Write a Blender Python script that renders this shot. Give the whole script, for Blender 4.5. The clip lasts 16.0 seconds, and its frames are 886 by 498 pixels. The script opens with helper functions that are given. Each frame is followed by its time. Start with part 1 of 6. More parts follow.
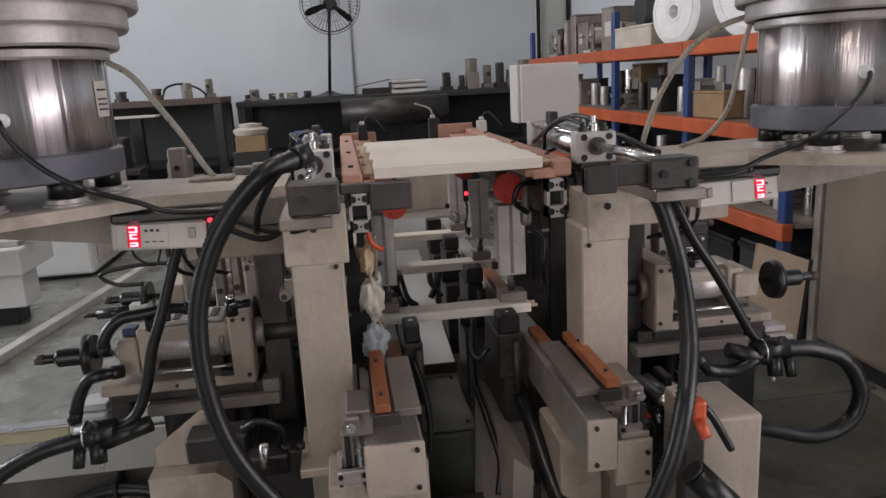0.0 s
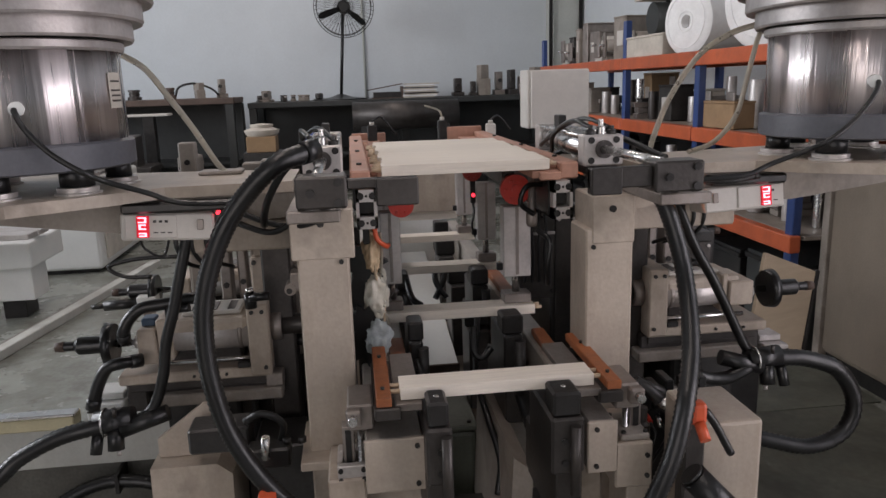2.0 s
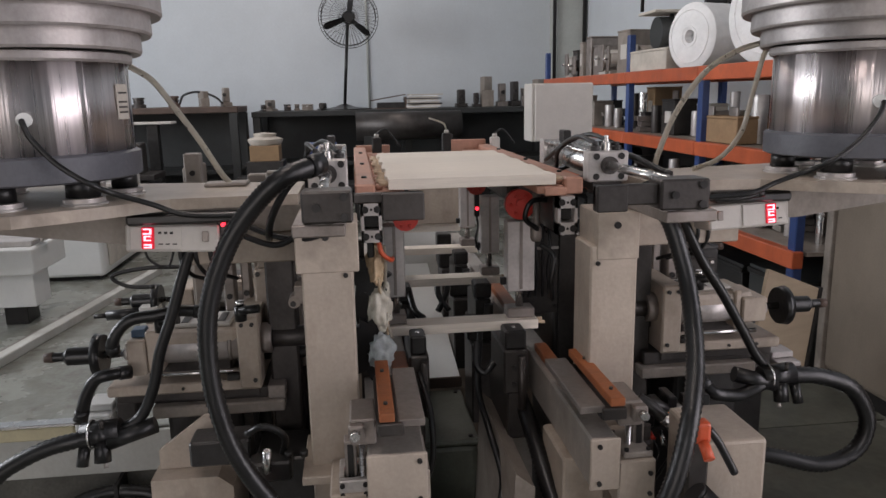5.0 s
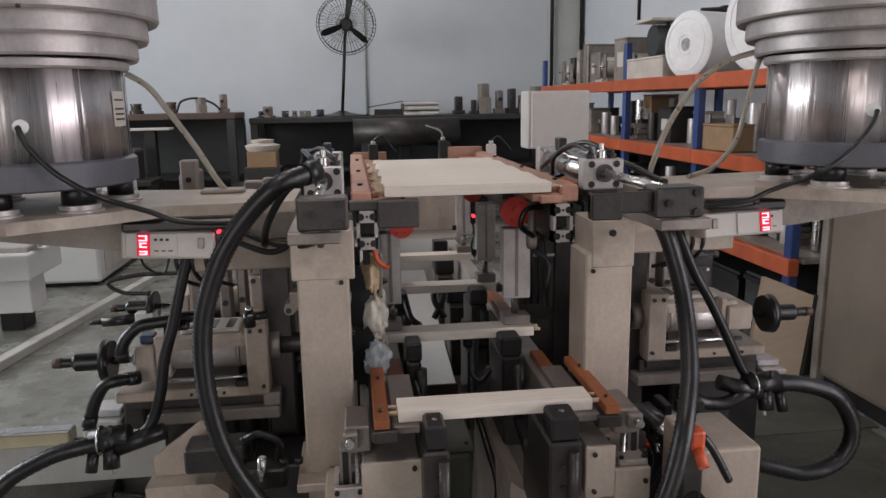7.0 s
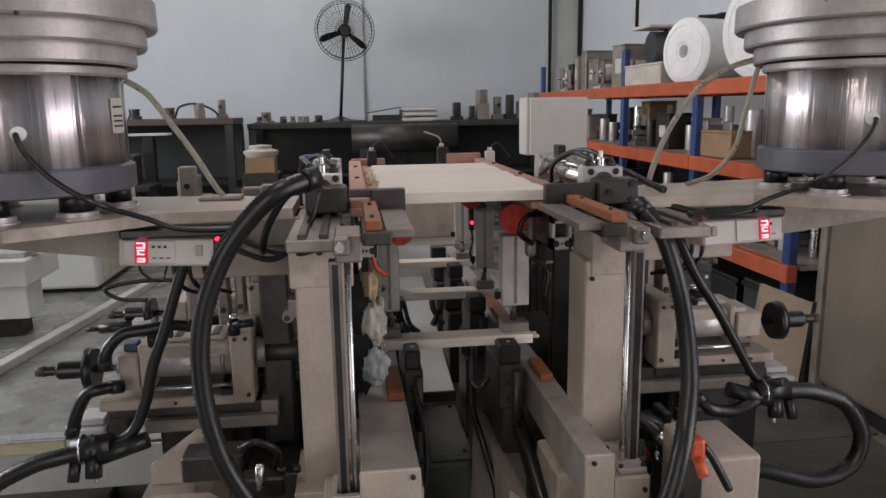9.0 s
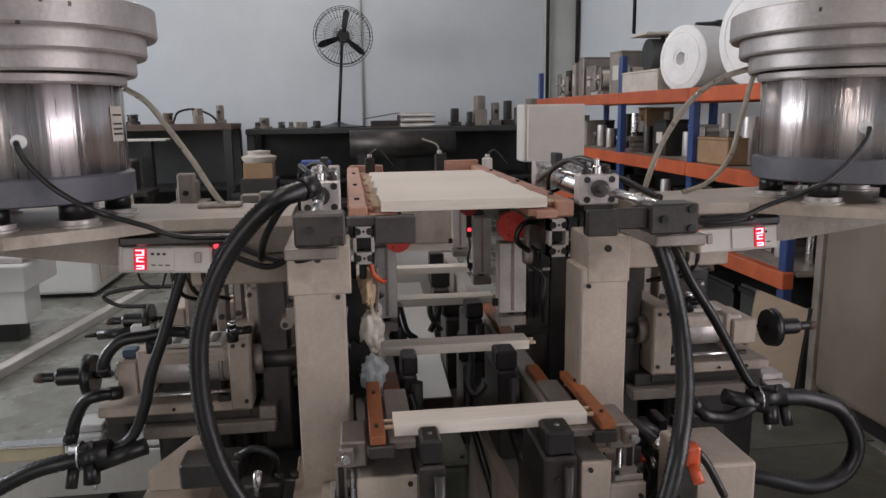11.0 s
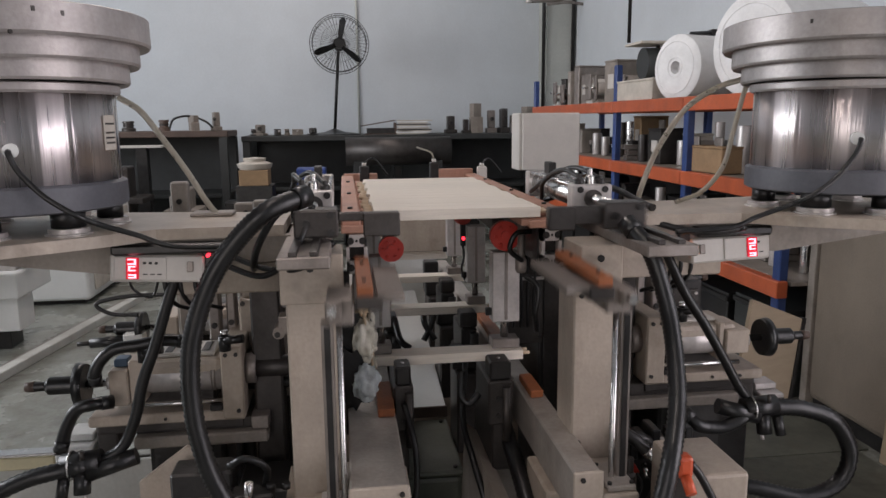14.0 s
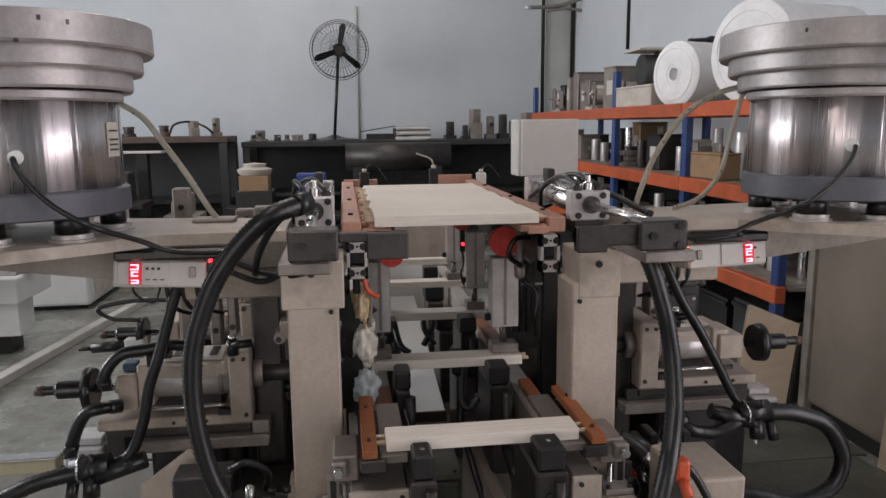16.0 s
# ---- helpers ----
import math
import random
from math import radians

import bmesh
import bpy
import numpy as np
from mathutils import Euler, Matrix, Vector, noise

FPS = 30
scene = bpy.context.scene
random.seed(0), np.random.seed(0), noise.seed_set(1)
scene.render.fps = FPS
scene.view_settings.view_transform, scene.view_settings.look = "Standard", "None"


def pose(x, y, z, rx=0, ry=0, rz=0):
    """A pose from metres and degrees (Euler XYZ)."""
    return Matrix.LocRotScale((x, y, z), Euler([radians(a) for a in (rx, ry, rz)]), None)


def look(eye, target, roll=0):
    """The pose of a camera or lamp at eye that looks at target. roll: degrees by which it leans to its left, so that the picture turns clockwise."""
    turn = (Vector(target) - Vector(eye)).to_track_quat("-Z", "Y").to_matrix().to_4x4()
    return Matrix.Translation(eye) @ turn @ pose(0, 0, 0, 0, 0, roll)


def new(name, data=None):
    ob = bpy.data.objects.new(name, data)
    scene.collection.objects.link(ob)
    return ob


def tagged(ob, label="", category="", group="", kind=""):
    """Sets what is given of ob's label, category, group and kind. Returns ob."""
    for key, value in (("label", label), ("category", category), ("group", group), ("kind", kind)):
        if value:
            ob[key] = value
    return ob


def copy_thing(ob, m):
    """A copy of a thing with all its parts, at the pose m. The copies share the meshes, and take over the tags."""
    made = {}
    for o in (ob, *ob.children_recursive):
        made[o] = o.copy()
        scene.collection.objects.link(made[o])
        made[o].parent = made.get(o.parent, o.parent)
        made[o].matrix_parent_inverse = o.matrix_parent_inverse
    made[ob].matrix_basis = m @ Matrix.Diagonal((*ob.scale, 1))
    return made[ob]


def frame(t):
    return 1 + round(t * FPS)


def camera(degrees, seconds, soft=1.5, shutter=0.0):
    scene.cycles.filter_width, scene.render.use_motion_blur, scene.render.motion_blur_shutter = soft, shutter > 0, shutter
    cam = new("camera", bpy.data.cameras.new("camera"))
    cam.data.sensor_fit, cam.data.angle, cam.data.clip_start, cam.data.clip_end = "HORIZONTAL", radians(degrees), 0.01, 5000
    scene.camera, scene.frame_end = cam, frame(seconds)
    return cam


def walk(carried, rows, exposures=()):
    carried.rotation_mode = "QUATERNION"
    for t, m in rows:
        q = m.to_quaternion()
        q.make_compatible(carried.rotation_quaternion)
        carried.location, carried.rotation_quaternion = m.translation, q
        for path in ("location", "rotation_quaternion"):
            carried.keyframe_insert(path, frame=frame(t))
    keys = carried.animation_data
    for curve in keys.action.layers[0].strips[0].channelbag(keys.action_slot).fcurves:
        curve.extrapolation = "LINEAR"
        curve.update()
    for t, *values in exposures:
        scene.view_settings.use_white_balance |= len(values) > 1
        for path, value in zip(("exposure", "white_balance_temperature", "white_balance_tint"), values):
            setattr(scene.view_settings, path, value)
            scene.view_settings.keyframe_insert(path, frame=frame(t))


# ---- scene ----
# ---------- camera ----------
cam = camera(62.2, 16.0, soft=1.5, shutter=0.5)
walk(cam, [
    (0, look((-0.2011, -1.2609, 1.1834), (-0.0772, -0.2951, 0.9553), -3.06)),
    (0.5, look((-0.2012, -1.2691, 1.1781), (-0.0815, -0.3022, 0.9527), -2.54)),
    (1, look((-0.1995, -1.2686, 1.1761), (-0.0822, -0.3009, 0.9531), -2.25)),
    (1.5, look((-0.1989, -1.2710, 1.1747), (-0.0831, -0.3025, 0.9545), -1.93)),
    (2, look((-0.1991, -1.2716, 1.1719), (-0.0848, -0.3027, 0.9525), -1.76)),
    (2.5, look((-0.1961, -1.2693, 1.1703), (-0.0824, -0.2999, 0.9528), -1.60)),
    (3, look((-0.1983, -1.2715, 1.1752), (-0.0852, -0.3016, 0.9594), -1.46)),
    (3.5, look((-0.2015, -1.2737, 1.1787), (-0.0887, -0.3034, 0.9648), -1.32)),
    (4, look((-0.2044, -1.2693, 1.1782), (-0.0916, -0.2985, 0.9668), -1.23)),
    (6.5, look((-0.2031, -1.2704, 1.1818), (-0.0871, -0.2974, 0.9825), -0.98)),
    (7, look((-0.2014, -1.2720, 1.1814), (-0.0840, -0.2988, 0.9838), -0.96)),
    (7.5, look((-0.2003, -1.2717, 1.1829), (-0.0826, -0.2982, 0.9872), -0.93)),
    (8, look((-0.2023, -1.2707, 1.1863), (-0.0832, -0.2970, 0.9921), -0.91)),
    (8.5, look((-0.2021, -1.2693, 1.1873), (-0.0821, -0.2953, 0.9952), -0.90)),
    (9, look((-0.2025, -1.2682, 1.1840), (-0.0820, -0.2939, 0.9937), -0.86)),
    (11.5, look((-0.2027, -1.2766, 1.1899), (-0.0783, -0.3012, 1.0080), -0.74)),
    (12, look((-0.2029, -1.2767, 1.1899), (-0.0773, -0.3011, 1.0096), -0.72)),
    (12.5, look((-0.1975, -1.2794, 1.1904), (-0.0698, -0.3037, 1.0122), -0.68)),
    (13, look((-0.1963, -1.2797, 1.1943), (-0.0688, -0.3037, 1.0174), -0.63)),
    (13.5, look((-0.1961, -1.2784, 1.1958), (-0.0679, -0.3023, 1.0204), -0.61)),
    (14, look((-0.1972, -1.2748, 1.1934), (-0.0680, -0.2986, 1.0193), -0.57)),
    (14.5, look((-0.1961, -1.2742, 1.1939), (-0.0663, -0.2976, 1.0221), -0.54)),
    (15, look((-0.1967, -1.2767, 1.1945), (-0.0661, -0.3001, 1.0239), -0.55)),
    (15.5, look((-0.1984, -1.2821, 1.1966), (-0.0671, -0.3050, 1.0290), -0.55)),
    (16, look((-0.1991, -1.2868, 1.1961), (-0.0689, -0.3095, 1.0292), -0.54)),
], exposures=[(0, -0.05, 6600, 16), (16, -0.05, 6600, 16)])

# ---------- light ----------
world = bpy.data.worlds.new("world")
scene.world = world
world.use_nodes = True
wn = world.node_tree
sky = wn.nodes.new("ShaderNodeTexSky")
sky.sky_type, sky.sun_disc = 'NISHITA', False
sky.sun_elevation, sky.sun_rotation = radians(40), radians(250)
wn.nodes["Background"].inputs["Strength"].default_value = 0.10
wn.links.new(sky.outputs["Color"], wn.nodes["Background"].inputs["Color"])


def area_lamp(name, m, sx, sy, watts, colour):
    d = bpy.data.lights.new(name, 'AREA')
    d.shape, d.size, d.size_y, d.energy, d.color = 'RECTANGLE', sx, sy, watts, colour
    ob = new(name, d)
    ob.matrix_world = m
    return ob


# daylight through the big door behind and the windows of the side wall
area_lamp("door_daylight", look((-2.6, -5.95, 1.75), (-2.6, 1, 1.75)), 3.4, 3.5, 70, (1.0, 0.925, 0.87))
area_lamp("window_daylight", look((-6.95, 2.7, 2.6), (0, 2.7, 2.6)), 4.6, 2.0, 322, (0.92, 0.97, 1.0))
area_lamp("side_door_daylight", look((2.58, -1.9, 1.3), (0, -1.9, 1.3)), 2.4, 2.4, 76, (0.99, 0.94, 0.97))
# unseen strip lamps, assumed under the roof to add overhead light
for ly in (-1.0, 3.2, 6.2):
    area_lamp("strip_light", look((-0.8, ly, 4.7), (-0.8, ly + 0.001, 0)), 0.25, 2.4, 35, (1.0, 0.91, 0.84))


# ---------- materials ----------
def material(name, colour, rough=0.5, metal=0.0, vary=0.12, scale=18.0, bump=0.02, second=None, fine=140.0,
             stretch=(1, 1, 1), coat=0.0, spots=0.0):
    m = bpy.data.materials.new(name)
    m.use_nodes = True
    nt = m.node_tree
    n, l = nt.nodes, nt.links
    bs = n["Principled BSDF"]
    tc = n.new("ShaderNodeTexCoord")
    mp = n.new("ShaderNodeMapping")
    mp.inputs["Scale"].default_value = stretch
    l.new(tc.outputs["Object"], mp.inputs["Vector"])
    big = n.new("ShaderNodeTexNoise")
    big.inputs["Scale"].default_value, big.inputs["Detail"].default_value, big.inputs["Roughness"].default_value = scale, 5, 0.65
    small = n.new("ShaderNodeTexNoise")
    small.inputs["Scale"].default_value, small.inputs["Detail"].default_value = fine, 3
    for t in (big, small):
        l.new(mp.outputs["Vector"], t.inputs["Vector"])
    ramp = n.new("ShaderNodeValToRGB")
    c2 = second or tuple(c * (1 - 2.2 * vary) for c in colour)
    ramp.color_ramp.elements[0].color = (*c2, 1)
    ramp.color_ramp.elements[1].color = (*colour, 1)
    ramp.color_ramp.elements[0].position, ramp.color_ramp.elements[1].position = 0.3, 0.62
    l.new(big.outputs["Fac"], ramp.inputs["Fac"])
    mix = n.new("ShaderNodeMixRGB")
    mix.blend_type = 'MULTIPLY'
    mix.inputs[0].default_value = min(1.0, 2.0 * vary)
    l.new(ramp.outputs["Color"], mix.inputs[1])
    l.new(small.outputs["Fac"], mix.inputs[2])
    info = n.new("ShaderNodeObjectInfo")
    hsv = n.new("ShaderNodeHueSaturation")
    rng = n.new("ShaderNodeMapRange")
    rng.inputs["To Min"].default_value, rng.inputs["To Max"].default_value = 1.0 - vary * 0.5 + 0.25 * vary, 1.0 + vary
    l.new(info.outputs["Random"], rng.inputs["Value"])
    l.new(rng.outputs["Result"], hsv.inputs["Value"])
    l.new(mix.outputs["Color"], hsv.inputs["Color"])
    last = hsv.outputs["Color"]
    if spots:
        sp = n.new("ShaderNodeTexNoise")
        sp.inputs["Scale"].default_value, sp.inputs["Detail"].default_value = 7.0, 8
        l.new(tc.outputs["Object"], sp.inputs["Vector"])
        sr = n.new("ShaderNodeValToRGB")
        sr.color_ramp.elements[0].position, sr.color_ramp.elements[1].position = 0.58, 0.72
        l.new(sp.outputs["Fac"], sr.inputs["Fac"])
        mul = n.new("ShaderNodeMath")
        mul.operation = 'MULTIPLY'
        mul.inputs[1].default_value = spots
        l.new(sr.outputs["Color"], mul.inputs[0])
        dirt = n.new("ShaderNodeMixRGB")
        dirt.inputs[2].default_value = (0.06, 0.045, 0.032, 1)
        l.new(mul.outputs[0], dirt.inputs[0])
        l.new(last, dirt.inputs[1])
        last = dirt.outputs["Color"]
        # greasy smudges and runs, drawn out downwards
        mp2 = n.new("ShaderNodeMapping")
        mp2.inputs["Scale"].default_value = (9, 9, 2.6)
        l.new(tc.outputs["Object"], mp2.inputs["Vector"])
        sm = n.new("ShaderNodeTexNoise")
        sm.inputs["Scale"].default_value, sm.inputs["Detail"].default_value, sm.inputs["Roughness"].default_value = 1.0, 7, 0.7
        l.new(mp2.outputs["Vector"], sm.inputs["Vector"])
        sg = n.new("ShaderNodeMapRange")
        sg.inputs["From Min"].default_value, sg.inputs["From Max"].default_value = 0.42, 0.7
        sg.inputs["To Min"].default_value, sg.inputs["To Max"].default_value = 0.0, min(0.75, spots * 1.1)
        l.new(sm.outputs["Fac"], sg.inputs["Value"])
        grime = n.new("ShaderNodeMixRGB")
        grime.blend_type = 'MULTIPLY'
        grime.inputs[2].default_value = (0.52, 0.46, 0.40, 1)
        l.new(sg.outputs["Result"], grime.inputs[0])
        l.new(last, grime.inputs[1])
        last = grime.outputs["Color"]
    l.new(last, bs.inputs["Base Color"])
    rr = n.new("ShaderNodeMapRange")
    rr.inputs["To Min"].default_value, rr.inputs["To Max"].default_value = max(0.04, rough - 0.12), min(1.0, rough + 0.12)
    l.new(big.outputs["Fac"], rr.inputs["Value"])
    l.new(rr.outputs["Result"], bs.inputs["Roughness"])
    bs.inputs["Metallic"].default_value = metal
    bs.inputs["Coat Weight"].default_value = coat
    if bump:
        b = n.new("ShaderNodeBump")
        b.inputs["Strength"].default_value, b.inputs["Distance"].default_value = min(1.0, bump * 12), 0.002
        l.new(small.outputs["Fac"], b.inputs["Height"])
        l.new(b.outputs["Normal"], bs.inputs["Normal"])
    return m


def glow(name, colour, strength):
    m = bpy.data.materials.new(name)
    m.use_nodes = True
    bs = m.node_tree.nodes["Principled BSDF"]
    bs.inputs["Base Color"].default_value = (*colour, 1)
    bs.inputs["Emission Color"].default_value = (*colour, 1)
    bs.inputs["Emission Strength"].default_value = strength
    return m


CREAM = material("cream_machine_paint", (0.50, 0.427, 0.355), 0.42, vary=0.11, scale=5, spots=0.5)
GREYP = material("grey_machine_paint", (0.335, 0.295, 0.258), 0.5, vary=0.14, scale=6, spots=0.5)
ALU = material("milled_aluminium", (0.62, 0.585, 0.565), 0.40, 0.5, vary=0.12, scale=14, spots=0.25)
ALUD = material("worn_aluminium", (0.36, 0.32, 0.295), 0.48, 0.6, vary=0.16, scale=10, spots=0.4)
STEEL = material("dark_steel", (0.088, 0.08, 0.076), 0.42, 0.6, vary=0.18, scale=12, spots=0.3)
GUN = material("blackened_steel", (0.045, 0.043, 0.042), 0.38, 0.5, vary=0.2, scale=20)
CHROME = material("chrome", (0.62, 0.61, 0.6), 0.26, 1.0, vary=0.03, bump=0)
STAIN = material("brushed_stainless", (0.86, 0.79, 0.79), 0.28, 1.0, vary=0.16, scale=2.2, fine=7, stretch=(14, 14, 0.25), bump=0.05)
BOWL = material("coated_bowl", (0.52, 0.485, 0.475), 0.42, 0.4, vary=0.14, scale=9, spots=0.35)
nt = STAIN.node_tree
tan = nt.nodes.new("ShaderNodeTangent")
tan.direction_type, tan.axis = 'RADIAL', 'Z'
nt.links.new(tan.outputs["Tangent"], nt.nodes["Principled BSDF"].inputs["Tangent"])
nt.nodes["Principled BSDF"].inputs["Anisotropic"].default_value = 1.0
nt.nodes["Principled BSDF"].inputs["Anisotropic Rotation"].default_value = 0.25
RING = material("dark_grey_ring", (0.115, 0.118, 0.135), 0.5, 0.1, vary=0.14, scale=8)
RUBBER = material("black_rubber", (0.009, 0.009, 0.0095), 0.36, vary=0.2, scale=25)
BLACK = material("black_plastic", (0.012, 0.012, 0.0125), 0.32, vary=0.15, scale=30)
ORANGEP = material("orange_bakelite", (0.40, 0.125, 0.042), 0.5, vary=0.2, scale=11, spots=0.3)
SALMON = material("salmon_bakelite", (0.56, 0.30, 0.215), 0.5, vary=0.12, scale=9, spots=0.25)
WOOD = material("pale_wood", (0.82, 0.75, 0.655), 0.6, vary=0.07, scale=6, stretch=(2.0, 26, 26), fine=60, bump=0.01)
DOWEL = material("dowel_wood", (0.64, 0.49, 0.34), 0.7, vary=0.15, scale=30)
RED = material("red_plastic", (0.52, 0.045, 0.03), 0.32, vary=0.1, scale=20)
ORANGE = material("orange_plastic", (0.64, 0.10, 0.035), 0.4, vary=0.1, scale=20)
TUBE = material("clear_vinyl_tube", (0.60, 0.555, 0.46), 0.3, vary=0.12, scale=30, coat=0.3)
WHITEP = material("white_plastic", (0.58, 0.55, 0.51), 0.45, vary=0.05, scale=10)
PALEY = material("pale_yellow_board", (0.62, 0.56, 0.37), 0.55, vary=0.08, scale=8)
SLATEBLUE = material("slate_blue_plastic", (0.07, 0.12, 0.19), 0.45, vary=0.1, scale=10)
LPANEL = material("grey_sheet_panel", (0.58, 0.585, 0.55), 0.4, vary=0.08, scale=3, spots=0.25)
KICK = material("dark_kick_panel", (0.17, 0.165, 0.145), 0.5, vary=0.25, scale=4, spots=0.5)
RACKO = material("orange_rack_paint", (0.60, 0.125, 0.045), 0.45, vary=0.14, scale=5, spots=0.3)
RACKB = material("blue_rack_paint", (0.035, 0.075, 0.24), 0.42, vary=0.15, scale=5)
FARWHITE = material("white_enamel", (0.74, 0.75, 0.73), 0.4, vary=0.05, scale=3)
FLOORD = material("dark_right_floor", (0.145, 0.152, 0.125), 0.45, vary=0.25, scale=3, fine=40, spots=0.4)
PALEG = material("grey_green_enamel", (0.16, 0.178, 0.145), 0.45, vary=0.15, scale=6, spots=0.4)
WRAP = material("crumpled_plastic_film", (0.70, 0.66, 0.56), 0.25, vary=0.15, scale=30, coat=0.4)
FOAMY = material("yellowed_foam", (0.74, 0.56, 0.36), 0.7, vary=0.15, scale=20)
RAG = material("bluish_rag", (0.50, 0.55, 0.56), 0.85, vary=0.18, scale=25, spots=0.3)
CARD = material("cardboard", (0.36, 0.235, 0.13), 0.85, vary=0.13, scale=6)
PAPER = material("paper", (0.62, 0.57, 0.5), 0.8, vary=0.12, scale=8)
FOAM = material("white_foam_roll", (0.88, 0.88, 0.88), 0.75, vary=0.06, scale=12, bump=0.06)
PLY = material("plywood", (0.40, 0.31, 0.215), 0.65, vary=0.1, scale=4, stretch=(1, 1, 8))
PANEL = material("cabinet_panel", (0.20, 0.165, 0.128), 0.55, vary=0.12, scale=2.2, spots=0.15)
FLOORM = material("painted_concrete", (0.335, 0.355, 0.325), 0.27, vary=0.2, scale=1.6, second=(0.12, 0.12, 0.10), fine=60, spots=0.6)
WALLM = material("whitewashed_wall", (0.60, 0.645, 0.68), 0.85, vary=0.05, scale=0.8, fine=40)
WALLG = material("greenish_pier_paint", (0.50, 0.52, 0.49), 0.8, vary=0.08, scale=1.2, fine=40)
CEIL = material("roof_sheet", (0.42, 0.43, 0.44), 0.6, vary=0.08, scale=1.0)
DARKGREEN = material("dark_bench_paint", (0.040, 0.043, 0.042), 0.5, vary=0.2, scale=3)
BROWN = material("brown_bench_top", (0.13, 0.085, 0.065), 0.6, vary=0.2, scale=4)
BLUEP = material("blue_plastic", (0.03, 0.075, 0.32), 0.4, vary=0.1)
bt = TUBE.node_tree.nodes["Principled BSDF"]
bt.inputs["Transmission Weight"].default_value, bt.inputs["IOR"].default_value = 0.55, 1.25
LEDRED = glow("red_led", (1.0, 0.03, 0.05), 3.0)
LEDDIM = glow("red_display", (0.35, 0.0, 0.012), 1.2)
LEDPINK = glow("lit_segments", (1.0, 0.30, 0.36), 3.0)
BEAM = material("worn_grey_beam_paint", (0.43, 0.39, 0.35), 0.42, 0.15, vary=0.14, scale=7, spots=0.45)
LEDORANGE = glow("orange_led", (1.0, 0.16, 0.02), 12.0)
LEDWHITE = glow("white_led", (1.0, 0.9, 0.8), 3.0)


# ---------- mesh helpers ----------
def thing(name, at, label, category, group="", kind=""):
    e = new(name)
    e.empty_display_size = 0.05
    e.location = at
    return tagged(e, label, category, group, kind)


def root_at(ob):
    while ob.parent:
        ob = ob.parent
    return ob.location.copy()


def part(name, bm, mat, parent=None, label=""):
    """Links a bmesh, built in world metres, as one mesh under a thing or a part."""
    me = bpy.data.meshes.new(name)
    if parent:
        bmesh.ops.translate(bm, verts=bm.verts, vec=-root_at(parent))
    bm.to_mesh(me)
    bm.free()
    me.materials.append(mat)
    ob = new(name, me)
    if parent:
        ob.parent = parent
    return tagged(ob, label)


def single(name, bm, mat, at, label, category, group="", kind=""):
    bmesh.ops.translate(bm, verts=bm.verts, vec=-Vector(at))
    me = bpy.data.meshes.new(name)
    bm.to_mesh(me)
    bm.free()
    me.materials.append(mat)
    ob = new(name, me)
    ob.location = at
    return tagged(ob, label, category, group, kind)


def box(bm, x0, x1, y0, y1, z0, z1, bev=0.002, m=None):
    x0, x1 = min(x0, x1), max(x0, x1)
    g = bmesh.ops.create_cube(bm, size=1.0)
    vs = g["verts"]
    for v in vs:
        v.co = Vector(((x0 + x1) / 2 + v.co.x * (x1 - x0), (y0 + y1) / 2 + v.co.y * (y1 - y0), (z0 + z1) / 2 + v.co.z * (z1 - z0)))
    if bev:
        es = {e for v in vs for e in v.link_edges}
        r = bmesh.ops.bevel(bm, geom=list(es), offset=bev, segments=2 if bev > 0.004 else 1, profile=0.5, affect='EDGES')
        vs = list({v for f in r["faces"] for v in f.verts} | {v for v in vs if v.is_valid})
    if m:
        bmesh.ops.transform(bm, matrix=m, verts=vs)
    return bm


def cyl(bm, p0, p1, r0, r1=None, seg=20):
    p0, p1 = Vector(p0), Vector(p1)
    r1 = r0 if r1 is None else r1
    d = p1 - p0
    m = Matrix.Translation((p0 + p1) / 2) @ d.to_track_quat('Z', 'Y').to_matrix().to_4x4()
    g = bmesh.ops.create_cone(bm, cap_ends=True, segments=seg, radius1=r0, radius2=r1, depth=d.length, matrix=m)
    for f in {f for v in g["verts"] for f in v.link_faces}:
        f.smooth = len(f.verts) == 4
    return bm


def lathe(bm, centre, profile, seg=48):
    """A turned body about the upright axis: profile of (radius, height)."""
    cx, cy, cz = centre
    rings = []
    for r, z in profile:
        rings.append([bm.verts.new((cx + r * math.cos(2 * math.pi * i / seg), cy + r * math.sin(2 * math.pi * i / seg), cz + z)) for i in range(seg)])
    for a, b in zip(rings, rings[1:]):
        for i in range(seg):
            f = bm.faces.new((a[i], a[(i + 1) % seg], b[(i + 1) % seg], b[i]))
            f.smooth = True
    for i in range(1, len(profile) - 1):
        (ra, za), (rb, zb), (rc, zc) = profile[i - 1:i + 2]
        d1, d2 = Vector((rb - ra, zb - za)), Vector((rc - rb, zc - zb))
        if d1.length and d2.length and abs(d1.angle(d2)) > 0.6:
            for k in range(seg):
                e = bm.edges.get((rings[i][k], rings[i][(k + 1) % seg]))
                e.smooth = False
    if profile[0][0] > 0.001:
        bm.faces.new(list(reversed(rings[0])))
    if profile[-1][0] > 0.001:
        bm.faces.new(rings[-1])
    return bm


def spline(points, per=10):
    p = [Vector(q) for q in points]
    p = [p[0] * 2 - p[1]] + p + [p[-1] * 2 - p[-2]]
    out = []
    for i in range(1, len(p) - 2):
        a, b, c, d = p[i - 1], p[i], p[i + 1], p[i + 2]
        for k in range(per):
            t = k / per
            out.append(0.5 * (2 * b + (c - a) * t + (2 * a - 5 * b + 4 * c - d) * t * t + (3 * b - a - 3 * c + d) * t ** 3))
    out.append(p[-2])
    return out


